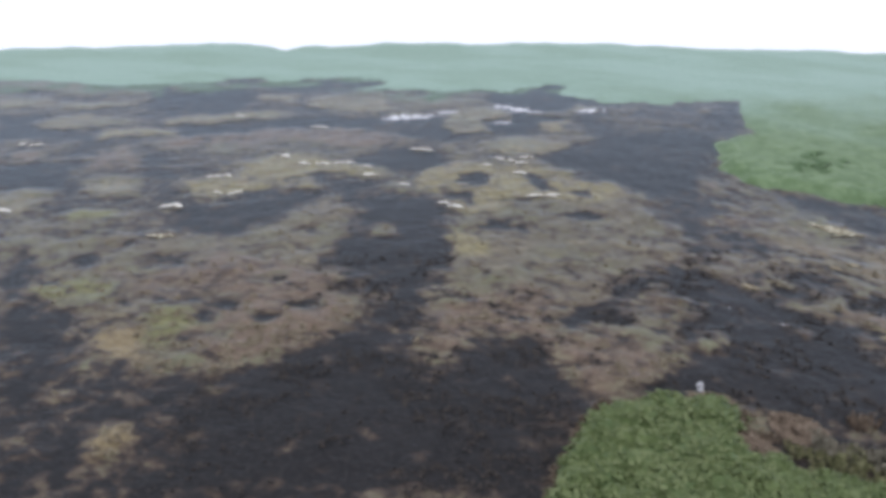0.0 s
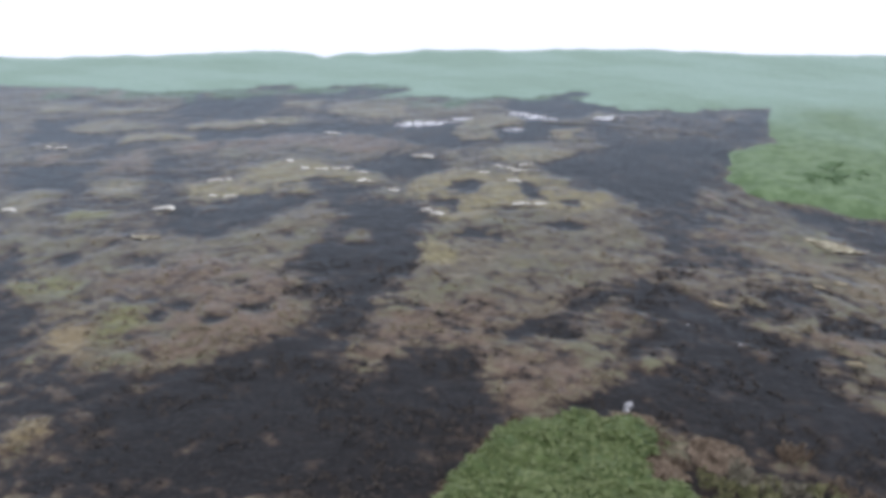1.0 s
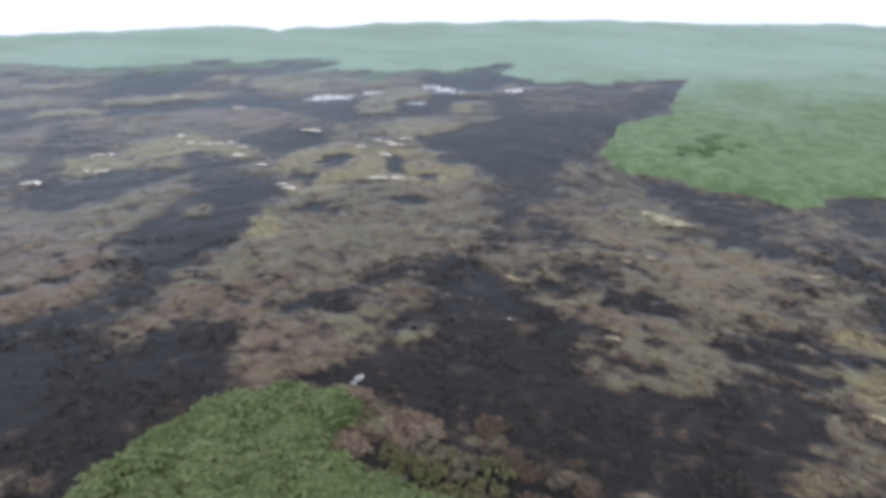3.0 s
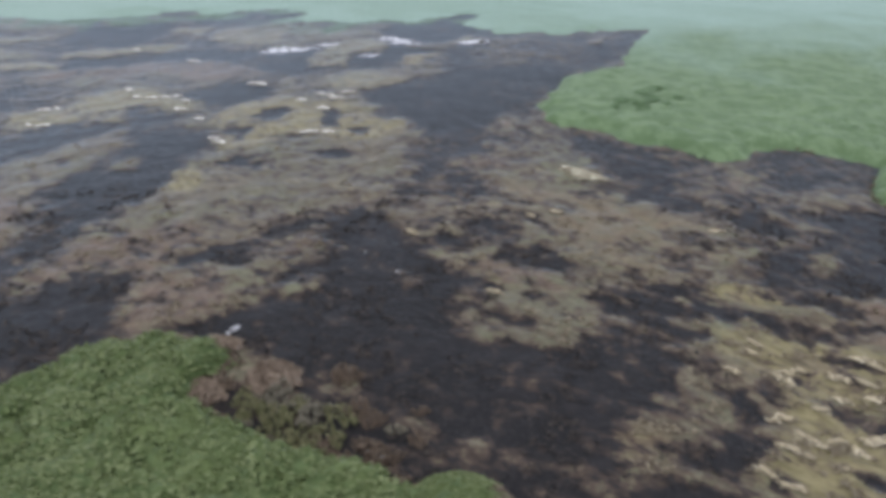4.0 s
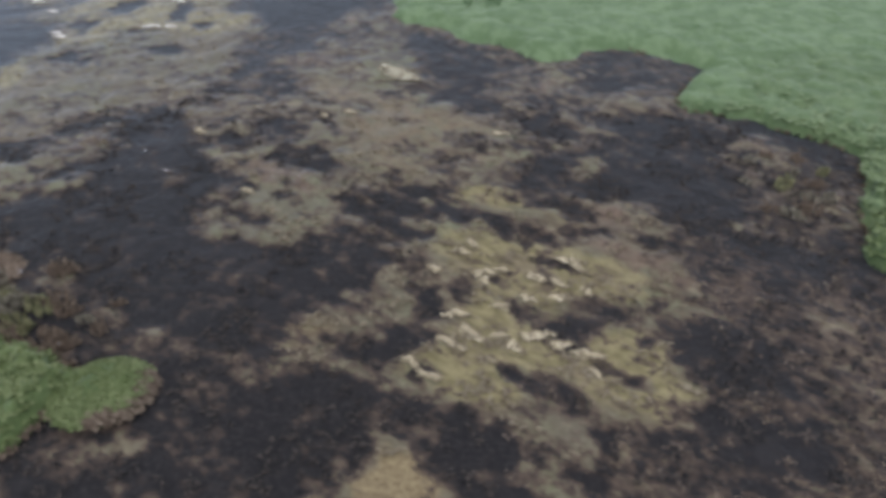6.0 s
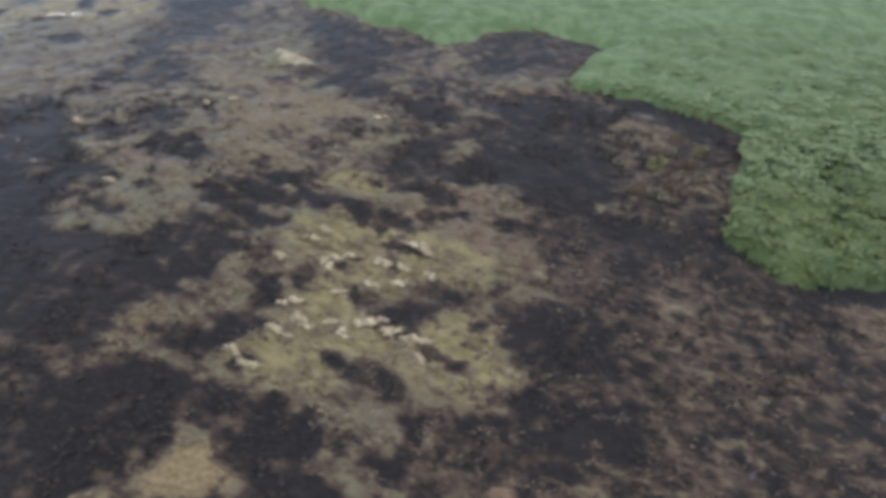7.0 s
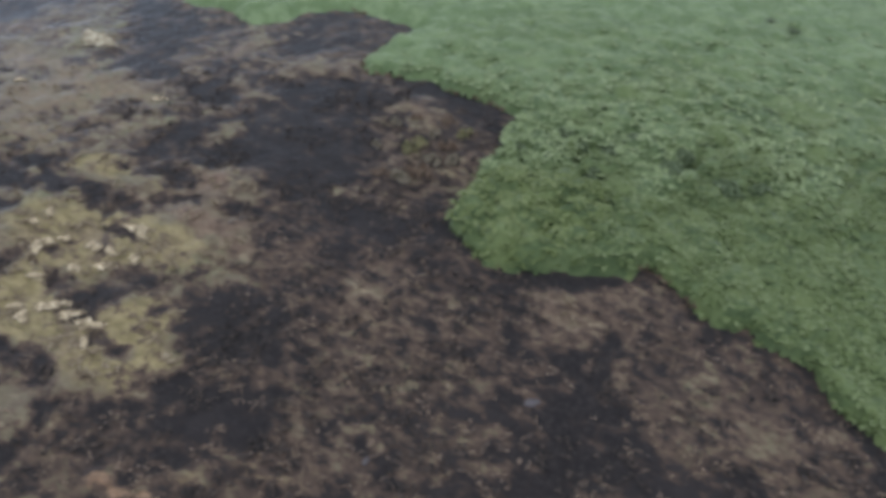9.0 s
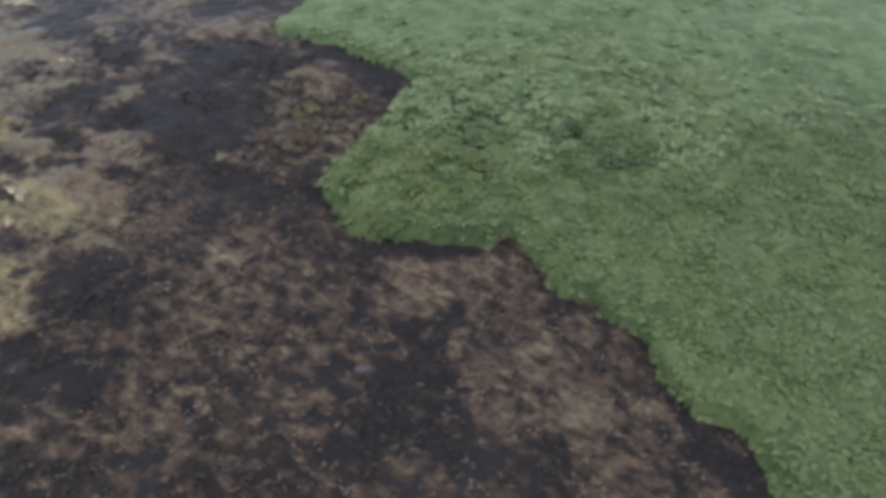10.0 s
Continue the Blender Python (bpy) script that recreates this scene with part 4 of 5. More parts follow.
area(CHAR, (60.1, 26.1), (61.5, 27), (62.9, 26.5), (63.4, 24.9), (61.1, 24.6))
area(CHAR, (57.1, 29.3), (58.3, 30.1), (60.4, 30.4), (61.1, 28.7), (60.8, 27.6), (58.3, 27.6))
area(FAWN, (66.6, 30.1), (67.2, 30.6), (67.7, 29), (67.2, 28.8))
area(DRY, (63.3, 30.5), (64.6, 31.5), (65.6, 29.7), (64.7, 28.8))
area(DRY, (62.7, 27.5), (64.1, 27.3), (66.1, 25.9), (64.7, 25.8), (63.3, 26.2))
area(CHAR, (51.9, 32.3), (53.8, 32.6), (55.9, 30.7), (53.4, 30))
# smaller patches: below the bracken
area(RUST, (70.3, 26.8), (71.3, 27.1), (71.7, 26.4), (70.5, 26.4))
area(UMBER, (74.1, 34.3), (76.6, 35.5), (77.1, 34.7), (75.2, 34))
area(CHAR, (73.8, 31.1), (75.3, 33.2), (78.2, 31.7), (78.5, 29.6), (75.7, 29.2))
area(UMBER, (79.9, 42.2), (85.1, 43.5), (88.8, 41.9), (90.4, 39.7), (85.1, 38.5), (80.9, 38.3))
area(DUSK, (87.4, 43.9), (91.3, 45), (92.5, 42.5), (90.2, 41.1), (88, 41.8))
area(RUSSET, (93, 43.6), (96.5, 44.4), (99.6, 45.2), (101.4, 44.9), (102.8, 42.3), (100.6, 40.8), (97.5, 40.6), (92.8, 39.6))
area(FAWN, (98.5, 41.9), (99.8, 42.8), (99.3, 41.1), (98.4, 40.9))
area(CHAR, (93.5, 37.9), (97.7, 39.9), (97.3, 36.8), (97.7, 34.4), (93.8, 33.9), (94.5, 36))
area(UMBER, (89.1, 36.8), (91.8, 37.7), (92.4, 36.9), (89.6, 36.1))
area(UMBER, (97.9, 39.5), (99.9, 39.3), (99.9, 36.8), (97.8, 36.5))
area(CHAR, (91.2, 35.5), (92.6, 36.1), (92.3, 34.5), (91.3, 33.9))
area(CHAR, (78.2, 49.2), (85.3, 50.5), (86.8, 47.2), (83.2, 47.3), (79.2, 47.4))
area(MOTTLED, (79.5, 64.3), (81.4, 65.5), (83, 61.5), (85.4, 58.4), (83.5, 57.3), (80.7, 59.4))
area(FAWN, (82.1, 58.7), (83.5, 59.1), (83.5, 57.7), (82.4, 57.5))
area(DRY, (77, 53.2), (79.2, 53.5), (79.7, 52.1), (77.5, 51.8))
area(DRY, (68.7, 53.7), (71.6, 53.3), (71.9, 51.1), (69.8, 50.8))
area(DRY, (70, 72.3), (73.4, 72.7), (74.5, 70.5), (71.4, 70.3))
area(CHAR, (67.7, 61.3), (71.3, 63.7), (74.9, 64.2), (76.4, 58.8), (75.4, 55.3), (71.6, 55.6), (68, 55.2), (65.2, 54.9), (67.4, 57.6))
area(CHAR, (63.6, 61.3), (65.5, 62), (66.5, 59.8), (64.6, 59.1))
area(DRY, (65.3, 60.6), (67.2, 61.2), (68, 59.5), (66.2, 58.8))
# smaller patches: middle and upper slope
area(DRY, (-8.7, 78.2), (-5.5, 79.1), (-4.6, 75.1), (-7.3, 75))
area(HALF, (-19.6, 64.7), (-16.4, 65.7), (-16.2, 63.8), (-18.4, 63.4))
area(HALF, (-14.3, 59.1), (-12, 60.3), (-11.7, 58))
area(HALF, (-23.3, 60.1), (-19.9, 61.4), (-19.6, 59.6))
area(HALF, (-16.9, 78), (-14.7, 79.6), (-14.9, 76.1))
area(HALF, (-21.9, 71.1), (-20.2, 72.1), (-19.1, 68.8))
area(HALF, (-20.6, 53.8), (-19.3, 54.7), (-19.1, 53.1))
area(HALF, (-22.5, 57.3), (-21.2, 58.6), (-20.8, 56.4))
area(HALF, (-9.5, 62.9), (-7, 64.2), (-4.3, 58.3), (-7.1, 57.1))
area(CHAR, (2.9, 95.9), (7.1, 98.1), (6.7, 92.2), (4.2, 92.2))
area(CHAR, (0.6, 89.1), (3.3, 89.7), (4.2, 85.6))
area(CHAR, (5.6, 79.1), (8.9, 79.1), (7, 76.3))
area(CHAR, (15.6, 80.3), (20.9, 80.9), (18.6, 78.5))
area(CHAR, (16.9, 88.1), (20.8, 89.1), (19.1, 86.3))
area(CHAR, (12.5, 94.8), (15.3, 94.3), (15.7, 89.1), (13.4, 89.5))
area(PINK, (18.1, 59.6), (20.8, 61.5), (21.4, 57.8), (18.8, 55.6))
area(DRY, (26.8, 66.1), (28.8, 65), (28.7, 62.1), (26.8, 63.1))
area(HALF, (26.1, 81), (32.4, 83.2), (31, 70.4), (27.3, 68.7), (27.9, 76))
area(PINK, (32.7, 81.4), (38.9, 80.2), (37.5, 75.3), (32.9, 76.4))
# knoll, its upper rim, and the litter below the bracken
area(SPECKLED, (54.5, 51.6), (58.7, 52.6), (62.9, 52), (64.8, 49.4), (63.4, 47.3), (60.3, 48), (56.5, 47.3), (54.6, 48.7))
area(HALF, (58.1, 50.3), (60.8, 50.2), (63.1, 49.2), (60.9, 48.7), (58.1, 49.3))
area(OLIVE, (53.7, 46.3), (54.8, 48.6), (57.6, 49.7), (61.2, 48.5), (63.7, 48), (69.2, 45.5), (70.2, 44.4), (66.2, 43.8), (65.9, 41.8), (62.7, 41.6), (61.5, 43.3), (59.5, 43), (57.2, 43.9))
area(HALF, (59.9, 41.8), (60.9, 42.3), (62.1, 40.9), (61.5, 39.8))
area(HALF, (63.3, 41.9), (65.2, 42.8), (66.7, 41.3), (65.6, 39.2), (63.9, 40))
area(SMOKED, (79.2, 37.4), (85, 36.7), (89.8, 34.9), (89.7, 29.1), (83.4, 28.3), (80.3, 31.2))
area(DUSK, (83.8, 32.2), (87.3, 32.8), (87, 29.5), (84, 28.9))
area(CHAR, (74.7, 31.9), (78.5, 32.5), (78.8, 30.1), (75.2, 29.4))
area(TAN, (37.4, 71.8), (40.5, 72.9), (44.6, 71.4), (49.3, 70.5), (54.9, 67.4), (58.8, 65), (60.2, 62.9), (60.2, 59.2), (57.1, 57.1), (52.6, 55.9), (48.2, 54.8))
area(HALF, (52, 63.5), (56.7, 63.5), (58.1, 61.7), (54.7, 60.8))
area(HALF, (42.3, 68.7), (44.2, 69.4), (45.8, 66.9), (44.6, 66.1))
area(CHAR, (17.3, 107.3), (25.1, 111.5), (34.1, 113.8), (45.8, 114.8), (43, 106.1), (40.4, 96.9), (35.9, 91.4), (30.7, 90), (24.9, 93.1), (19.3, 100.6))
area(UMBER, (101.5, 39.3), (105.9, 38.3), (107.8, 36.2), (106.4, 32.1), (101.1, 31.6))


# Where the bleached tussocks stand: on the knoll, along the upper slope, and in between.
TUFTS = ([(56.9, 47.3), (56.1, 46.1), (54.5, 43.7), (58.2, 44.3), (58, 43.4), (59.3, 44.8), (64, 46.3), (64.7, 45.8), (61.6, 44.4), (62.1, 44.1), (63.4, 43.7), (61.3, 42.2),
          (63.5, 42.4), (65.4, 43.2), (59.4, 40.8), (56.5, 39.5), (57.4, 38.1), (57.9, 37.6), (56.2, 36.8), (56.9, 36.4), (59.5, 38.2), (61.5, 38.2), (62.3, 38.5), (60.5, 37.3),
          (58.9, 35.8), (63.5, 37.7), (65, 37.1), (65.6, 36.9), (65.7, 35.5), (53.9, 34.9), (54.3, 34.7), (55.7, 33.7), (55.2, 33.8)],
         [(-23.2, 109.1), (-19.7, 104.9), (-16.7, 103.9), (-14.5, 103.9), (-12.8, 104.3), (-10.2, 101.5), (-31.8, 99.8), (-30.3, 100.5), (-29.9, 92.8), (-27.1, 92.2), (-9.4, 97.4), (-4.5, 93),
          (-1.7, 109.9), (-36.9, 138.2), (-20.7, 127.2), (7.7, 101), (9.9, 103.7), (11.7, 102.7), (12.8, 101.3), (13.9, 104), (11.9, 97), (0.6, 85.3), (2, 83.8), (12.6, 87.2),
          (-31.7, 76.9), (-33.6, 87.2), (-67.1, 116.4), (-64.5, 115.8), (-35.9, 137.4), (-19.4, 126.4), (-2.8, 110), (-1, 108.9), (-54.1, 84.9), (-32.5, 76.6), (15.1, 87.3), (-34.4, 87)],
         [(29.6, 61.2), (40.7, 65.4), (43.1, 66.2), (58.0, 64.2), (37.7, 51.6), (44.7, 76.9), (45.5, 76.3), (46.4, 75.8), (47.3, 75.1), (45.8, 75.3), (46.9, 74.5), (46.5, 75.3), (47.6, 74.2)])
spot(HAZED_STRAW, 46.4, 75.3, 3.2, 2.0, -35)
for spots in TUFTS:
    for tx, ty in spots:
        spot(PALE, tx, ty, random.uniform(0.4, 0.65) if ty < 70 else 0.9, random.uniform(0.2, 0.32) if ty < 70 else 0.36, random.uniform(-45, 25))


def cover(x, y):
    """All the fields but the speckle, from 0 to 1, at places of the plan."""
    near = np.clip(y / 50, 0.6, 2.2)
    wx, wy = near * 1.0 * ripple(x, y, 5, 3, 21), near * 0.8 * ripple(x, y, 5, 3, 31)
    sx, sy = near * 1.0 * ripple(x, y, 1.9, 3, 22), near * 0.8 * ripple(x, y, 1.8, 3, 32)
    east = smooth(x, 62, 78) * (1 - smooth(y, 60, 75))
    foot = (1 - east) * (1 - smooth(y, 29, 37))
    low = smooth(x, 15, 35) * (1 - smooth(y, 62, 80)) * (1 - east)
    got = [np.zeros(x.shape) for field in FIELDS]
    got[0] += 0.45 + 0.30 * east + 0.17 * foot + 0.09 * low
    got[3] += 0.2 + 0.6 * east + 0.3 * foot
    for made_of, outline in PLAN:
        xs, ys = zip(*outline)
        size = min(max(xs) - min(xs), max(ys) - min(ys))
        soft, sway = min(2.2, 0.15 + 0.2 * size) * (0.55 if min(ys) > 92 else 1), min(1.0, size / 6.0)
        ix = np.where((x > min(xs) - 4) & (x < max(xs) + 4) & (y > min(ys) - 4) & (y < max(ys) + 4))[0]
        if len(ix):
            w = smooth(inside(x[ix] + sway * (wx[ix] + sx[ix]), y[ix] + sway * (wy[ix] + sy[ix]), outline), -soft, soft)
            for field, value in zip(got, made_of):
                field[ix] += w * (value - field[ix])
    far = smooth(y, 45, 100)
    along, across = 0.91 * x - 0.41 * y, 0.41 * x + 0.91 * y
    # Random burn blots; on dry mat their dark dots also paint in tussock shade.
    blot = (1 - far) * ripple(0.62 * along, across, 1.7, 3, 42) + far * ripple(0.7 * x, y + 0.2 * x, 4.2, 3, 44)
    got[0] = got[0] + (0.6 - 0.41 * east - 0.2 * far) * blot * (1 - (0.7 - 0.35 * far) * smooth(got[0], 0.6, 0.88))
    got[0] = np.clip(got[0] + (0.24 + 0.03 * east) * ripple(x, y, 0.95, 2, 43) + 1.1 * got.pop() * ripple(0.55 * along, across, 1.25, 2, 45), 0, 1)
    got[0] += 0.2 * east * (0.67 - got[0])
    # Dark strip along the near bracken's foot: char, with the edge's shade painted in.
    margin = np.where((x > 90) & (y < 50), ragged(x, y, TALL), -9.0)
    lane = 1.1 + 0.8 * ripple(x, y, 5, 2, 46)
    got[0] = np.maximum(got[0], (0.72 + 0.4 * ripple(x, y, 3, 2, 47)) * np.exp(-((margin + 0.75) / lane) ** 2))
    back = np.where((y > 108) & (np.abs(x) < 75), ragged(x, y, TALL), -99.0)
    got[0] = np.maximum(got[0], (0.72 + 0.6 * ripple(x, y, 13, 2, 48)) * (0.3 + 0.7 * smooth(x, -40, -5)) * np.exp(-((back + 1.5) / 3.5) ** 2))
    got[8] = np.maximum(got[8], 0.9 * smooth(back, -14, -2) * smooth(ripple(0.3 * x, y, 5, 2, 50), -0.05, 0.3) * smooth(y, 140, 155))
    return got


def relief(x, y, burn):
    """Hummocks: the unburnt mat stands a little proud of the charred peat."""
    near = np.clip(1.3 - y / 150, 0.5, 1.0)
    return near * (0.14 * ripple(x, y, 6, 2, 51) + 0.22 * ripple(x, y, 2.2, 3, 52)) * (1.1 - 0.85 * burn) + 0.14 * (1 - smooth(burn, 0.2, 0.85))


def steps(*runs):
    """Numbers in rising order: (start, end, step) runs, each with its own step."""
    return np.concatenate([np.arange(a, b, s) for a, b, s in runs])


# ---- the ground: one sheet to beyond the crest ----
gx = steps((-3000, -600, 400), (-600, -160, 40), (-160, -75, 1.5), (-75, 20, 0.55), (20, 118, 0.36), (118, 200, 2.0), (200, 600, 40), (600, 3001, 400))
gy = steps((-1500, -200, 260), (-200, -50, 15), (-50, 10, 1.6), (10, 60, 0.34), (60, 110, 0.5), (110, 185, 0.8), (185, 300, 4), (300, 900, 60), (900, 4001, 300))
GX, GY = (a.ravel() for a in np.meshgrid(gx, gy))
fields = cover(GX, GY)
burn = fields[0]
tall, thick = ragged(GX, GY, TALL), ragged(GX, GY, THICKET)
green = np.maximum(smooth(np.maximum(tall, thick), -0.3, 0.6), np.clip(fields[8] + 0.7 * ripple(GX, GY, 5, 3, 49), 0, 1) * (fields[8] > 0.05))
GZ = slope(GX, GY) + relief(GX, GY, burn)
row = np.arange(len(gx) - 1)
corner = (np.arange(len(gy) - 1)[:, None] * len(gx) + row).ravel()
quads = np.stack([corner, corner + 1, corner + len(gx) + 1, corner + len(gx)], 1)
ground_mesh = mesh_of("ground", np.stack([GX, GY, GZ], 1), quads, GROUND, True)
for name, values in (*zip(FIELDS[:8], fields), ("green", green)):
    ground_mesh.attributes.new(name, "FLOAT", "POINT").data.foreach_set("value", values.astype(np.float32))
tagged(new("ground", ground_mesh), "burnt moorland hillside with charred peat and patches of dry grass", "ground", kind="structure")


def ground_at(x, y):
    x, y = np.atleast_1d(np.asarray(x, float)), np.atleast_1d(np.asarray(y, float))
    return slope(x, y) + relief(x, y, cover(x, y)[0])


# ---- growth: many leaves, each a bent strip that rises from its root and droops at the tip ----
RNG = np.random.default_rng(7)


def scatter(x0, x1, y0, y1, gap):
    """Places about gap metres apart over a stretch of the plan."""
    nx, ny = int((x1 - x0) / gap), int((y1 - y0) / gap)
    u, v = np.meshgrid(np.arange(nx), np.arange(ny))
    return x0 + (u.ravel() + RNG.random(u.size)) * gap, y0 + (v.ravel() + RNG.random(u.size)) * gap


def leaves(x, y, z, count, height, spread, width, droop=0.35, sections=3):
    """Quads of count leaves at each root; height, spread and width are metres, one number or one for each root."""
    n = len(x) * count
    rep = lambda a: np.repeat(np.broadcast_to(a, x.shape), count)
    ang = RNG.random(n) * 2 * np.pi
    h = rep(height) * (0.65 + 0.5 * RNG.random(n))
    r = rep(spread) * (0.45 + 0.75 * RNG.random(n))
    w = rep(width) * (0.7 + 0.6 * RNG.random(n))
    bx, by, bz = rep(x) + 0.15 * r * np.cos(ang), rep(y) + 0.15 * r * np.sin(ang), rep(z)
    twist = ang + np.pi / 2 + 0.5 * (RNG.random(n) - 0.5)
    pts = []
    for k in range(sections):
        f = k / (sections - 1)
        out, up = r * f ** 1.3, h * (1 - (1 - min(1, f * 1.5)) ** 2) - droop * h * max(0, f - 0.55) / 0.45
        half = w * (0.30 + 1.0 * math.sin(math.pi * min(1, 0.15 + 0.75 * f))) * 0.5
        for side in (-1, 1):
            pts.append(np.stack([bx + out * np.cos(ang) + side * half * np.cos(twist), by + out * np.sin(ang) + side * half * np.sin(twist),
                                 bz + up + side * half * 0.35 * (RNG.random(n) - 0.5)], 1))
    verts = np.stack(pts, 1).reshape(-1, 3)
    first = np.arange(n) * 2 * sections
    quads = np.concatenate([np.stack([first + 2 * k, first + 2 * k + 1, first + 2 * k + 3, first + 2 * k + 2], 1) for k in range(sections - 1)])
    return verts, quads


def stand(name, label, category, mat, x, y, lift=-0.03, parent=None, **shape):
    """A mass of growth, too many plants to count, as one thing or one part."""
    v, q = leaves(x, y, ground_at(x, y) + lift, **shape)
    ob = new(name, mesh_of(name, v, q, mat))
    if parent:
        ob.parent = parent
        return ob
    return tagged(ob, label, category, kind="stuff")


def bed(plan, x, y, low):
    d = ragged(x, y, plan)
    keep = d > low
    return x[keep], y[keep], d[keep]


def crown(x, y, d, high, reach):
    """How high the closed top of the growth stands over the ground: rounded clumps with gaps, roughest where the bracken meets the old wall of scrub."""
    lumpy = (0.9 + 1.1 * np.exp(-(((x - 99) / 15) ** 2 + ((y - 61) / 7) ** 2))) * (1 - 0.7 * smooth(y, 76, 100)) * (1 - 0.45 * smooth(x - y, 50, 72))
    wx, wy = x + 0.5 * ripple(x, y, 1.3, 2, 65), y + 0.5 * ripple(x, y, 1.3, 2, 68)
    clump = 0.65 * domes(wx, wy, 2.1, 1)[0] + 0.5 * domes(wx, wy, 1.15, 7)[0] - 0.6
    knoll = smooth(-np.hypot((x - 92.5) / 6.5, (y - 50.8) / 4.6), -1.08, -0.8)
    high = high * (1 + 0.4 * knoll)
    body = high * (1 - 0.75 * smooth(y, 100, 140)) * smooth(d, -0.3, reach + 1.6 * smooth(y, 68, 84) + 3.0 * smooth(y, 85, 150))
    return body * (1 + 0.22 * ripple(x, y, 7, 2, 61) + lumpy * clump + 0.06 * ripple(x, y, 1.1, 2, 62)) - 0.12 * (1 - smooth(d, -0.3, 0.3))


def canopy(plan, ax, ay, high, reach, mat, owners, more=None):
    """The closed, uneven top of a bed of growth, down into the ground at its edge. owners: part name, parent and the y where its share ends."""
    u, v = (a.ravel() for a in np.meshgrid(ax, ay))
    d = ragged(u, v, plan)
    z = ground_at(u, v) + crown(u, v, d, high, reach)
    if more:
        z = z + more(u, v)
    k = (np.arange(len(ay) - 1)[:, None] * len(ax) + np.arange(len(ax) - 1)).ravel()
    q = np.stack([k, k + 1, k + len(ax) + 1, k + len(ax)], 1)
    gap = np.repeat(np.diff(ay), len(ax) - 1)
    q = q[d[q].min(1) > -1.2 * gap]
    start = -1e9
    for name, parent, end in owners:
        mine = q[(v[q[:, 0]] >= start) & (v[q[:, 0]] < end)]
        used, mine = np.unique(mine, return_inverse=True)
        me = mesh_of(name, np.stack([u, v, z], 1)[used], mine.reshape(-1, 4), mat, True)
        kin = 0.6 * domes(u[used], v[used], 2.1, 1)[1] + 0.4 * domes(u[used], v[used], 1.15, 7)[1]
        me.attributes.new("clump", "FLOAT", "POINT").data.foreach_set("value", kin.astype(np.float32))
        part(name, me, parent)
        start = end


def mass(name, label, category):
    return tagged(new(name), label, category, kind="stuff")


def crest_scrub(x, y):
    """Low humps of scrub along the crest."""
    return smooth(y, 196, 212) * np.maximum(0, 0.35 + 0.8 * ripple(x, 0 * x, 22, 3, 71) + 0.45 * ripple(x, y, 7, 2, 72) )


# Bracken beside the burn, bracken higher up and grass to the crest, both paled for haze: a closed top, with loose
# fronds standing out of it near by.
bracken = mass("bracken_bed", "dense waist-high green bracken bordering the burnt ground", "bracken")
upper = mass("bracken_bed", "green bracken on the upper slope beside charred ground", "bracken")
hill = mass("hill_grass", "green rough grass, paled in colour for haze, running up to the crest", "grass")
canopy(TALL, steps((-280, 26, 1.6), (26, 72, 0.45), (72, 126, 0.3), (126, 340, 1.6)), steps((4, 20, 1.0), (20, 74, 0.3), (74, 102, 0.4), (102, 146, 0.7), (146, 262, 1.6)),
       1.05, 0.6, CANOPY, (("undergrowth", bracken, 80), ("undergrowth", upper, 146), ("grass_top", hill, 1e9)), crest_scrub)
x, y, d = bed(TALL, *scatter(72, 175, 20, 108, 0.6), 0.0)
keep = (RNG.random(len(x)) > 0.95 * smooth(y + 0.4 * (x - 95), 52, 100)) | ((d < 1.0) & (y < 75))
keep &= RNG.random(len(x)) > smooth(y + 0.5 * (92 - x), 66, 84)
x, y, d = x[keep], y[keep], d[keep]
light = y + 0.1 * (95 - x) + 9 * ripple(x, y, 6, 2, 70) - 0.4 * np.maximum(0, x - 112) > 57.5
tip = np.hypot((x - 92) / 6.2, (y - 50.4) / 4.8) + 0.25 * ripple(x, y, 3, 2, 73) < 1
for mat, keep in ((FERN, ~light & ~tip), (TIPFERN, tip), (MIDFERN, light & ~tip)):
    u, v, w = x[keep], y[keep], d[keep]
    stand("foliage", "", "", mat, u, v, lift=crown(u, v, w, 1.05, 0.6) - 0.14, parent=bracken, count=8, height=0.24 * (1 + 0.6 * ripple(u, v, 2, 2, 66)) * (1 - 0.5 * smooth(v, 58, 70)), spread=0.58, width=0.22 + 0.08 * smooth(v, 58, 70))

thicket = mass("thicket", "low rounded thicket of bright green leafy scrub", "scrub")
canopy(THICKET, np.arange(-2, 37, 0.3), np.arange(12, 44, 0.3), 1.3, 1.3, THICK, (("undergrowth", thicket, 1e9),))
x, y, d = bed(THICKET, *scatter(-2, 36, 16, 44, 0.5), 0.0)
stand("foliage", "", "", FRESH, x, y, lift=crown(x, y, d, 1.3, 1.3) - 0.14, parent=thicket, count=8, height=0.3 * (1 + 0.6 * ripple(x, y, 1.6, 2, 67)), spread=0.48, width=0.19)


# ---- dead fringe and dry grass ----
def fringe(plan, x0, x1, y0, y1, gap, low, high):
    x, y = scatter(x0, x1, y0, y1, gap)
    d = ragged(x, y, plan)
    keep = (d > low) & (d < high)
    return x[keep], y[keep]


x, y = fringe(TALL, 72, 122, 20, 90, 0.45, -0.35, 0.15)
keep = ripple(x, y, 4, 2, 86) > 0.1
x, y = x[keep], y[keep]
stand("dead_bracken_fringe", "brown withered fronds along the scorched edge of the bracken", "dead bracken", DEAD, x, y, count=5, height=0.4, spread=0.35, width=0.13)
x, y = fringe(THICKET, -2, 36, 16, 44, 0.35, -0.4, 0.2)
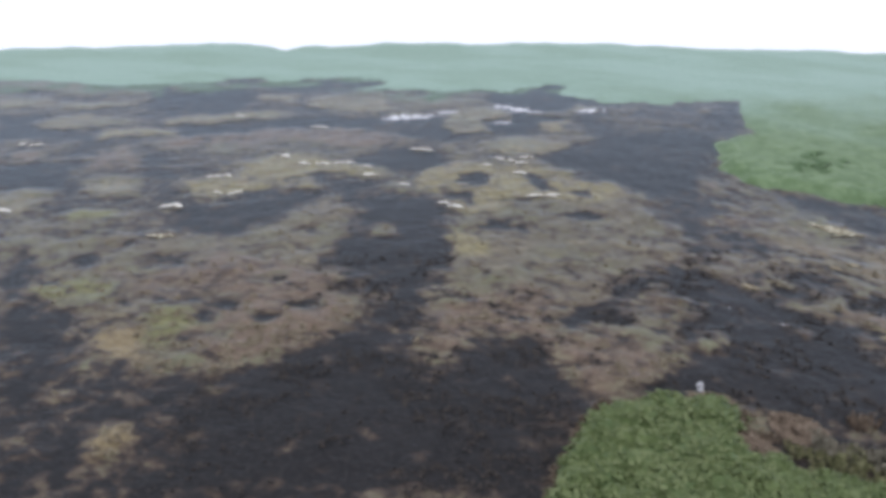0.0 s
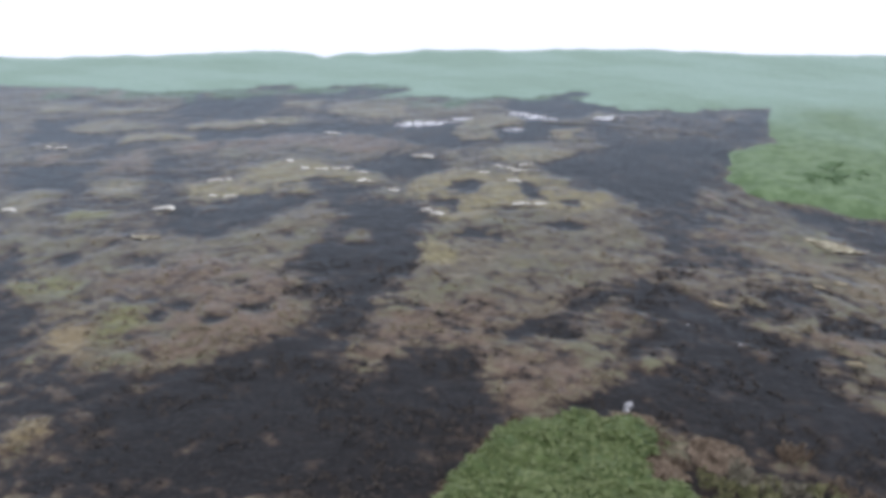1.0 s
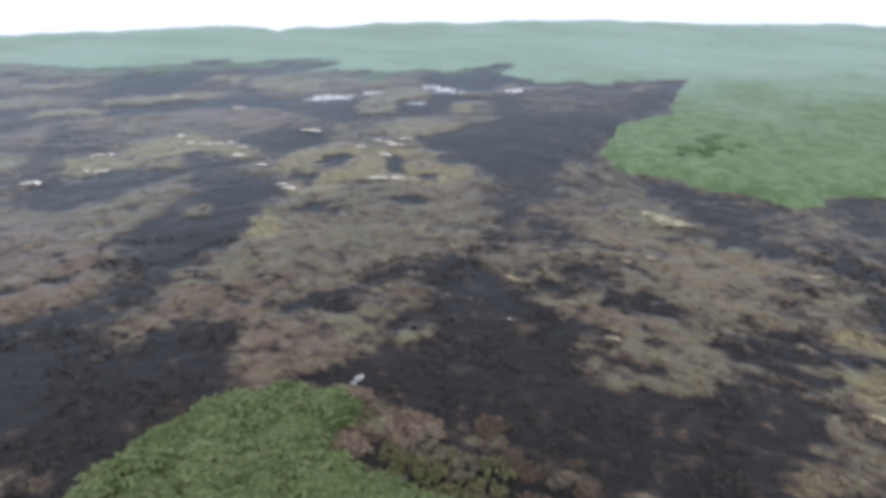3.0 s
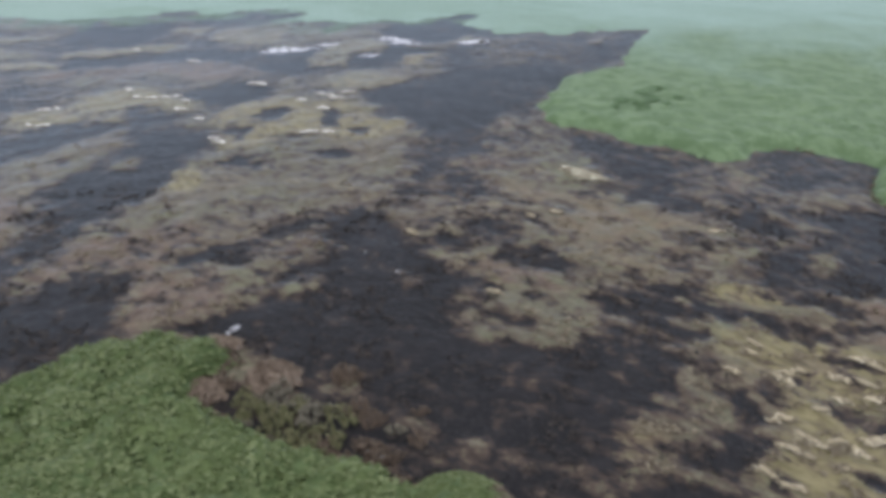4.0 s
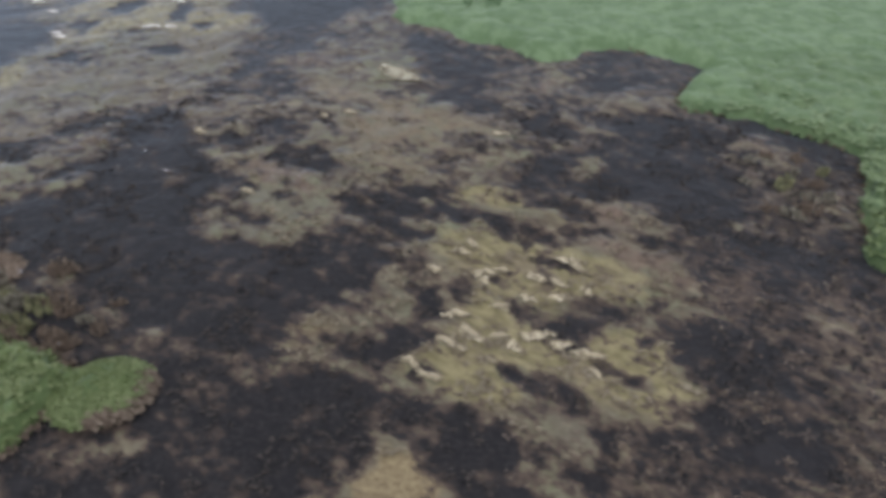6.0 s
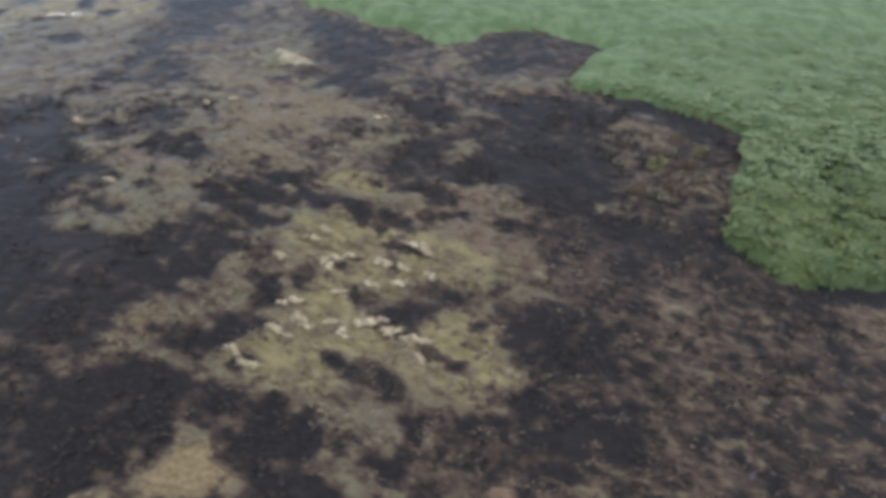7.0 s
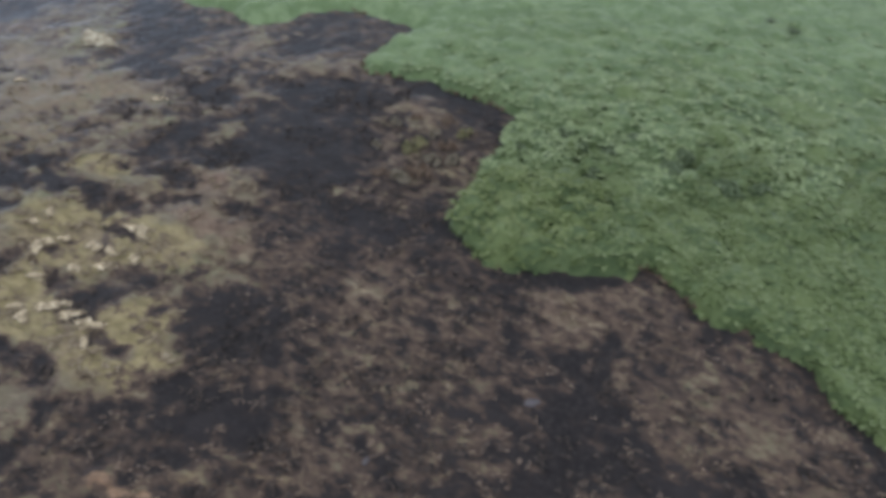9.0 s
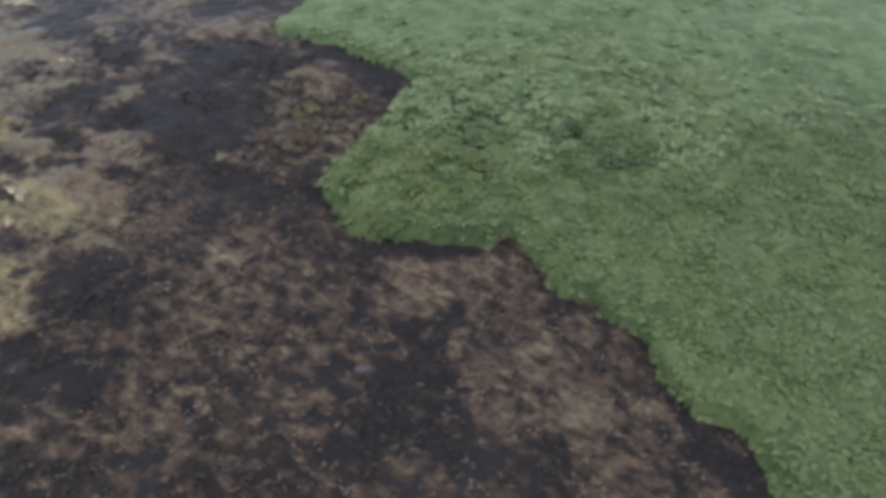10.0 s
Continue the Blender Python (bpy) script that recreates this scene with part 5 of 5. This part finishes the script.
stand("dead_scrub_fringe", "brown scorched leaves round the foot of the thicket", "dead scrub", DEAD, x, y, count=5, height=0.45, spread=0.35, width=0.14)


def loose(x0, x1, y0, y1, number, seed, size=2.5):
    """Places thrown down at random, in loose clusters."""
    x, y = x0 + (x1 - x0) * RNG.random(number), y0 + (y1 - y0) * RNG.random(number)
    keep = (ripple(x, y, size, 2, seed) + 0.5 * (RNG.random(number) - 0.5) > 0.05) & (ragged(x, y, TALL) < -0.4) & (ragged(x, y, THICKET) < -0.4)
    return x[keep], y[keep]


x, y = loose(-45, 112, 22, 88, 26000, 81)
keep = (cover(x, y)[0] < 0.36) & (RNG.random(len(x)) > 0.9 * smooth(y, 42, 72))
x, y = x[keep], y[keep]
stand("dry_grass", "matted tussocks of dry grey-brown grass the fire left", "dry grass", STRAW, x, y, count=7, height=0.10 + 0.22 * RNG.random(len(x)), spread=0.25 + 0.3 * RNG.random(len(x)), width=0.10)
x, y = loose(-20, 112, 22, 70, 16000, 82)
b = cover(x, y)[0]
keep = b > 0.45
x, y = x[keep], y[keep]
stand("charred_tussocks", "blackened stubs of burnt tussocks on bare peat", "burnt stubble", SOOT, x, y, count=5, height=0.10 + 0.15 * RNG.random(len(x)), spread=0.2 + 0.25 * RNG.random(len(x)), width=0.10)
x, y = loose(20, 112, 22, 66, 7000, 83, 1.8)
b = cover(x, y)[0]
keep = (b > 0.34) & (b < np.where(x < 60, 0.62, 0.8))
x, y = x[keep], y[keep]
stand("brown_litter", "brown half-burnt stalks and litter on the peat", "litter", DEAD, x, y, count=5, height=0.05 + 0.08 * RNG.random(len(x)), spread=0.2 + 0.2 * RNG.random(len(x)), width=0.07)
x, y = loose(60, 118, 22, 52, 3200, 84, 1.6)
keep = cover(x, y)[0] < 0.85
x, y = x[keep], y[keep]
stand("dry_stalks", "thin grey-brown dry stalks lying on burnt litter", "litter", WITHERED, x, y, count=3, height=0.05 + 0.1 * RNG.random(len(x)), spread=0.25 + 0.2 * RNG.random(len(x)), width=0.05)


def mound(x, y, a, b, number, label):
    """A low heap of dead bracken."""
    ang, f = RNG.random(number) * 2 * np.pi, np.sqrt(RNG.random(number))
    px, py = x + a * f * np.cos(ang) * (1 + 0.3 * ripple(ang, 0 * ang, 1.2, 2, 91)), y + b * f * np.sin(ang)
    stand("dead_bracken", label, "dead bracken", WITHERED, px, py, lift=0.25 * (1 - f), count=6, height=0.3, spread=0.36, width=0.12)


mound(18.1, 42.7, 1.4, 0.8, 120, "pinkish-brown dead bracken at the tip of the thicket")
mound(23.0, 39.6, 1.7, 1.6, 210, "pinkish-brown dead bracken on the burnt side of the thicket")
mound(18.7, 37.5, 1.5, 1.5, 190, "pinkish-brown dead bracken in a hollow of the thicket")


# ---- single things ----
def on_ground(x, y, sink=0.02):
    return float(ground_at(x, y)[0]) - sink


def tuft_mesh(name, mat, count, height, spread, width, seed):
    """Blades combed over along three bent arms, thick in the middle and thin at their ends."""
    global RNG
    keep, RNG = RNG, np.random.default_rng(seed)
    arm = RNG.integers(0, 3, count)
    turn = np.array([0.0, 2.3 + RNG.random(), 3.6 + 0.9 * RNG.random()])[arm]
    f = RNG.random(count) ** 0.8 * spread * np.array([1.0, 0.55 + 0.4 * RNG.random(), 0.4 + 0.5 * RNG.random()])[arm]
    aside = 0.14 * spread * RNG.standard_normal(count) + 0.3 * (RNG.random(3) - 0.5)[arm] * f * f / spread
    px, py = f * np.cos(turn) - aside * np.sin(turn), f * np.sin(turn) + aside * np.cos(turn)
    v, q = leaves(px - px.mean(), py - py.mean(), 0.10 * (1 - f / (1.2 * spread)), 4, height, 0.2 + 0 * f, width, 0.5)
    RNG = keep
    return mesh_of(name, v, q, mat)


def bleached_tuft(seed, straw, label):
    """A tussock of bleached grass: blades combed flat over a dark root crown."""
    tuft = tagged(new("grass_tussock"), label, "grass tussock", "pale grass tussocks")
    part("straw", tuft_mesh("straw", straw, 46 if straw == CREAM else 24, 0.10, 0.6 if straw == CREAM else 0.52, 0.14 if straw == CREAM else 0.09, seed), tuft)
    part("root_crown", tuft_mesh("root_crown", STRAW, 40, 0.08, 0.6, 0.08, seed + 9), tuft, "brown withered base")
    return tuft


first = [[], [], []]
for spots in TUFTS:
    for tx, ty in spots:
        far = 1 if ty > 80 else 2 if ty > 70 else 0
        size = random.uniform(0.8, 1.25) * (1.25 if ty > 80 else 1.6 if ty > 70 else 1.0)
        place = pose(tx, ty, on_ground(tx, ty), 0, 0, random.choice((0, 180)) + random.uniform(-55, 25)) @ Matrix.Diagonal((size * 1.2, size * 0.85, size, 1))
        if len(first[far]) < 3:
            first[far].append(bleached_tuft(3 + len(first[far]) + 5 * far, (BLEACHED, CREAM, PALESTRAW)[far], ("bleached straw-coloured grass tussock lying flat on olive turf", "cream-white grass tussock standing out on the dry upper slope", "pale straw-coloured grass tussock beside dry brown turf")[far]))
            first[far][-1].matrix_basis = place
        else:
            copy_thing(random.choice(first[far]), place).matrix_basis = place


def stone(name, label, x, y, size, mat, seed, flat=0.55):
    """A weathered stone: a ball pushed in and out by noise, flat below."""
    bm = bmesh.new()
    bmesh.ops.create_icosphere(bm, subdivisions=3, radius=0.5)
    for v in bm.verts:
        p = v.co.copy()
        v.co *= 1 + 0.35 * noise.noise(p * 2.2 + Vector((seed, 0, 0))) + 0.12 * noise.noise(p * 6 + Vector((0, seed, 0)))
        v.co.z = max(v.co.z * flat, -0.12)
    me = bpy.data.meshes.new(name)
    bm.to_mesh(me)
    bm.free()
    me.materials.append(mat)
    ob = new(name, me)
    ob.matrix_basis = pose(x, y, on_ground(x, y, 0), 0, 0, 47 * seed) @ Matrix.Diagonal((size * 1.3, size * 0.8, size, 1))
    return tagged(ob, label, "stone", "pale stones")


stone("stone", "large white weathered stone beside the green thicket", 18.4, 45.0, 0.62, STONE, 1, 0.8)
stone("stone", "white stone leaning beside a larger one", 18.15, 44.35, 0.42, STONE, 15, 0.7)
stone("stone", "small white stone among scorched scrub", 19.6, 42.6, 0.5, STONE, 2, 0.9)
stone("stone", "small white stone at the edge of dead scrub", 24.6, 39.7, 0.66, STONE, 3, 0.9)
for k, (sx, sy, size) in enumerate(((29.4, 54.1, 0.24), (31.1, 53.7, 0.2), (25.9, 57.4, 0.18), (30.9, 33.6, 0.26), (31.7, 33.2, 0.34))):
    stone("stone", "small pale stone lying on charred peat", sx, sy, size, STONE, 4 + k)
stone("stone", "long grey stone half sunk in burnt litter", 93.1, 34.8, 0.7, GREYSTONE, 12, 0.4)
stone("stone", "dark grey stone in a charred hollow", 84.4, 29.8, 0.4, GREYSTONE, 13)


def drift(x, y, a, b, turn, seed):
    """A thin, uneven sheet of white ash, thickest in its middle."""
    bm = bmesh.new()
    bmesh.ops.create_grid(bm, x_segments=40, y_segments=40, size=1.0)
    gone = []
    for v in bm.verts:
        r = v.co.xy.length + 0.95 * noise.noise(Vector((v.co.x * 2.8, v.co.y * 2.8, seed))) + 0.7 * noise.noise(Vector((v.co.x * 7, v.co.y * 7, seed)))
        if r > 0.72:
            gone.append(v)
    bmesh.ops.delete(bm, geom=gone, context="VERTS")
    m = pose(x, y, 0, 0, 0, turn)
    bm.verts.ensure_lookup_table()
    flat = [m @ Vector((v.co.x * a * 1.3, v.co.y * b * 1.3, 0)) for v in bm.verts]
    zs = ground_at([p.x for p in flat], [p.y for p in flat])
    zero = on_ground(x, y, 0)
    for v, p, z in zip(bm.verts, flat, zs):
        v.co = (p.x - x, p.y - y, z - zero + 0.05 + 0.05 * noise.noise(p * 1.5))
    me = bpy.data.meshes.new("ash_drift")
    bm.to_mesh(me)
    bm.free()
    me.materials.append(ASH)
    ob = new("ash_drift", me)
    ob.location = (x, y, zero)
    return tagged(ob, "thin patch of white ash lying on burnt ground", "ash", "white ash patches")


for k, lie in enumerate(((-5.8, 131.5, 2.6, 2.0, 10), (-1.6, 131.6, 3.6, 1.4, 5), (3.4, 134, 1.8, 1.2, 0), (14.6, 137.1, 2.0, 1.8, 0), (17.1, 134.2, 2.6, 1.8, 10),
                          (20.0, 132.2, 1.6, 0.8, 0), (30.3, 132.3, 2.6, 1.2, 0), (13.1, 125.3, 1.8, 0.8, 0))):
    drift(*lie, 3 + k)


def scorched_shrub(seed, leaf, label):
    """A small shrub that the fire has dried: charred stems with withered leaves."""
    shrub = tagged(new("scorched_shrub"), label, "shrub", "scorched shrubs")
    rnd = random.Random(seed)
    for k in range(5):
        bm = bmesh.new()
        turn, lean, long = rnd.uniform(0, 6.28), rnd.uniform(0.2, 0.7), rnd.uniform(0.6, 1.0)
        rings = []
        for i in range(4):
            f = i / 3
            c = Vector((math.cos(turn) * lean * f ** 1.4 * long, math.sin(turn) * lean * f ** 1.4 * long, f * long))
            r = 0.03 * (1 - 0.7 * f)
            rings.append([bm.verts.new(c + Vector((r * math.cos(a), r * math.sin(a), 0))) for a in (0, 2.09, 4.19)])
        for lo, hi in zip(rings, rings[1:]):
            for a in range(3):
                bm.faces.new((lo[a], lo[(a + 1) % 3], hi[(a + 1) % 3], hi[a]))
        me = bpy.data.meshes.new("stem")
        bm.to_mesh(me)
        bm.free()
        me.materials.append(CHARWOOD)
        part("stem", me, shrub)
    global RNG
    keep, RNG = RNG, np.random.default_rng(seed)
    n = 44
    ang, rad, up = RNG.random(n) * 6.28, 0.55 * np.sqrt(RNG.random(n)) * (1 + 0.4 * np.sin(3 * RNG.random(n))), 0.8 * RNG.random(n) ** 1.3
    v, q = leaves(1.5 * rad * np.cos(ang), rad * np.sin(ang), up * (1 - rad), 3, 0.42, 0.2, 0.08)
    RNG = keep
    part("foliage", mesh_of("foliage", v, q, leaf), shrub, "withered leaves")
    return shrub


kinds = [scorched_shrub(21, WITHERED, "small brown fire-dried shrub on charred peat"), scorched_shrub(22, YELLOWED, "small yellowing olive shrub singed by the fire"),
         scorched_shrub(23, STALK, "small grey-brown shrub of bare dry stalks")]
BROWNED = [(23.4, 39.6), (22.4, 40.1), (23.8, 40.3), (27.7, 39.9), (28.3, 39.8), (29.5, 36.6), (30.1, 36.4), (30.5, 33.9), (31.2, 33.5), (27.5, 34.1), (28.3, 33.2), (32.6, 33),
           (31.9, 33.2), (31.5, 32.7), (31.5, 32), (29.7, 32), (33.7, 34.5), (30.9, 35.9), (20.3, 38.4), (33.6, 37.3)]
SINGED = [(21.8, 37.1), (22.6, 36.1), (22.9, 36.7), (24.2, 34.3), (24.2, 35.3), (24.5, 35.5), (25.5, 36.4), (26.2, 34.9), (26, 33.7), (26.7, 33.3), (27.2, 33.8), (28.1, 34.4),
          (28.8, 34), (22.1, 35), (28.6, 36), (21.7, 38)]
BARE = [(23.7, 37.6), (24.4, 36.9), (24.9, 36.9), (25.9, 37), (24.2, 38.5), (26.7, 36.6), (26.8, 35.8), (27.7, 36.6), (25.2, 33.6), (22.6, 34.3), (32.2, 35.3)]
EASTERN = [(82.8, 58.9), (82.2, 54.5), (83.6, 55.1), (80.7, 62.4), (80.6, 55.0), (84.6, 57.2), (85.6, 59.4), (86.8, 61.6), (84.2, 61.0), (82.4, 63.5), (86.2, 57.4), (85.0, 63.4),
           (79.6, 59.0)]
standing = [(0, p) for p in BROWNED] + [(1, p) for p in SINGED] + [(2, p) for p in BARE] + [((1, 2, 0, 2, 0, 2, 0)[k % 7], p) for k, p in enumerate(EASTERN)]
placed = set()
for which, (sx, sy) in standing:
    size, tall = random.uniform(0.6, 1.2), random.uniform(0.8, 1.4)
    place = pose(sx, sy, on_ground(sx, sy), 0, 0, random.uniform(0, 360))
    ob = copy_thing(kinds[which], place) if which in placed else kinds[which]
    placed.add(which)
    ob.matrix_basis = place @ Matrix.Diagonal((size, size * random.uniform(0.6, 1.0), size * tall, 1))


# The round bush at the end of the thicket, green above, with a dry brown flank.
def round_bush(x, y, a, b, high):
    bush = tagged(new("bush"), "rounded green bush with a dry brown flank on burnt ground", "bush")
    global RNG
    keep, RNG = RNG, np.random.default_rng(31)
    zero = on_ground(x, y)
    bush.location = (x, y, zero)
    bm = bmesh.new()
    bmesh.ops.create_icosphere(bm, subdivisions=5, radius=1.0)
    bmesh.ops.delete(bm, geom=[v for v in bm.verts if v.co.z < -0.15], context="VERTS")
    for v in bm.verts:
        k = 0.9 + 0.14 * noise.noise(v.co * 2.5) + 0.10 * noise.noise(v.co * 7)
        v.co = (v.co.x * a * k, v.co.y * b * k, v.co.z * high * k)
    me = bpy.data.meshes.new("body")
    bm.to_mesh(me)
    bm.free()
    me.materials.append(THICK)
    for p in me.polygons:
        p.use_smooth = True
    part("body", me, bush)
    n = 1500
    ang, f = RNG.random(n) * 6.2832, np.sqrt(RNG.random(n))
    lx, ly = a * f * np.cos(ang), b * f * np.sin(ang)
    lz = high * np.sqrt(np.maximum(0.02, 1 - f * f)) * 0.9 - 0.25
    brown = (np.cos(ang + 0.1) + 0.5 * ripple(3 * ang, 0 * ang, 1.0, 2, 95) > 0.45) & (f > 0.6 + 0.3 * RNG.random(n))
    for name, which, mat, label in (("foliage", ~brown, FRESH, ""), ("dry_foliage", brown, DEAD, "withered brown leaves")):
        v, q = leaves(lx[which], ly[which], np.maximum(lz[which], 0), 6, 0.32, 0.30, 0.15)
        part(name, mesh_of(name, v, q, mat), bush, label)
    RNG = keep


round_bush(36.6, 29.6, 3.0, 2.9, 1.3)


# Darker bushes that stand up out of the bracken.
def dark_bush(seed, leaf, label):
    bush = tagged(new("bush"), label, "bush", "bushes in the bracken")
    global RNG
    keep, RNG = RNG, np.random.default_rng(seed)
    bm = bmesh.new()
    bmesh.ops.create_icosphere(bm, subdivisions=4, radius=1.0)
    for v in bm.verts:
        v.co *= 0.85 + 0.3 * noise.noise(v.co * 1.8 + Vector((seed, 0, 0))) + 0.15 * noise.noise(v.co * 5)
        v.co.z = max(v.co.z, -0.3)
    me = bpy.data.meshes.new("body")
    bm.to_mesh(me)
    bm.free()
    me.materials.append(leaf)
    part("body", me, bush)
    n = 130
    ang, f = RNG.random(n) * 6.2832, np.sqrt(RNG.random(n))
    v, q = leaves(f * np.cos(ang), f * np.sin(ang), 0.85 * np.sqrt(np.maximum(0.02, 1 - f * f)) - 0.15, 6, 0.3, 0.3, 0.13)
    part("foliage", mesh_of("foliage", v, q, leaf), bush)
    RNG = keep
    return bush


BUSHES = [(98.5, 60.4, 1.0, 1.3), (101.3, 61.2, 1.3, 1.4), (103.5, 57.7, 1.5, 1.2), (107.6, 55.9, 1.4, 1.3), (110.1, 56.0, 1.0, 1.3), (97.5, 56.3, 0.8, 1.2),
          (99.9, 52.7, 0.8, 1.2), (104.9, 59.8, 1.0, 1.2), (95.4, 61.6, 0.9, 1.2), (96.6, 59.6, 0.7, 1.2), (111.8, 61.8, 0.9, 1.2), (94.0, 58.0, 0.7, 1.1), (90.4, 58.7, 0.7, 1.1), (91.6, 58.6, 0.7, 1.2),
          (94.6, 59.4, 0.8, 1.3), (98.8, 58.9, 0.9, 1.3), (102.6, 60.6, 0.8, 1.2), (106.4, 61.4, 0.8, 1.1), (112.6, 76.5, 0.8, 0.7), (114.8, 80.4, 1.0, 0.7), (113.3, 68.2, 0.9, 0.8),
          (111.5, 84.9, 1.6, 0.8), (116.8, 87.2, 2.0, 0.8), (119.2, 84.9, 1.4, 0.8)]
# Added bushes that stand in for darker patches of the upper bracken.
PATCH_BUSHES = [(56.3, 101.6, 2.4, 1.0), (58.9, 103.2, 2.0, 1.0), (53.4, 98.2, 1.8, 1.0), (54.9, 97.0, 1.9, 1.05), (57.2, 98.8, 2.2, 1.05), (55.6, 95.0, 1.6, 1.0), (58.4, 96.6, 1.5, 1.0),
                (52.0, 95.8, 1.3, 1.0), (60.6, 99.4, 1.6, 1.0), (79.6, 90.4, 1.6, 0.95)]
templates = [dark_bush(41, DARKFERN, "dark green bush standing up out of the bracken"), dark_bush(42, DARKFERN, "dark green bush standing up out of the bracken"),
             dark_bush(43, UPBUSH, "low spreading green bush added to darken a patch of the upper bracken")]
placed = set()
for k, (bx, by, wide, high) in enumerate(BUSHES + PATCH_BUSHES):
    which = k % 2 if k < len(BUSHES) else 2
    place = pose(bx, by, on_ground(bx, by) + 0.3, 0, 0, random.uniform(0, 360)) @ Matrix.Diagonal((wide, wide * 0.8, high, 1))
    ob = copy_thing(templates[which], place) if which in placed else templates[which]
    placed.add(which)
    ob.matrix_basis = place
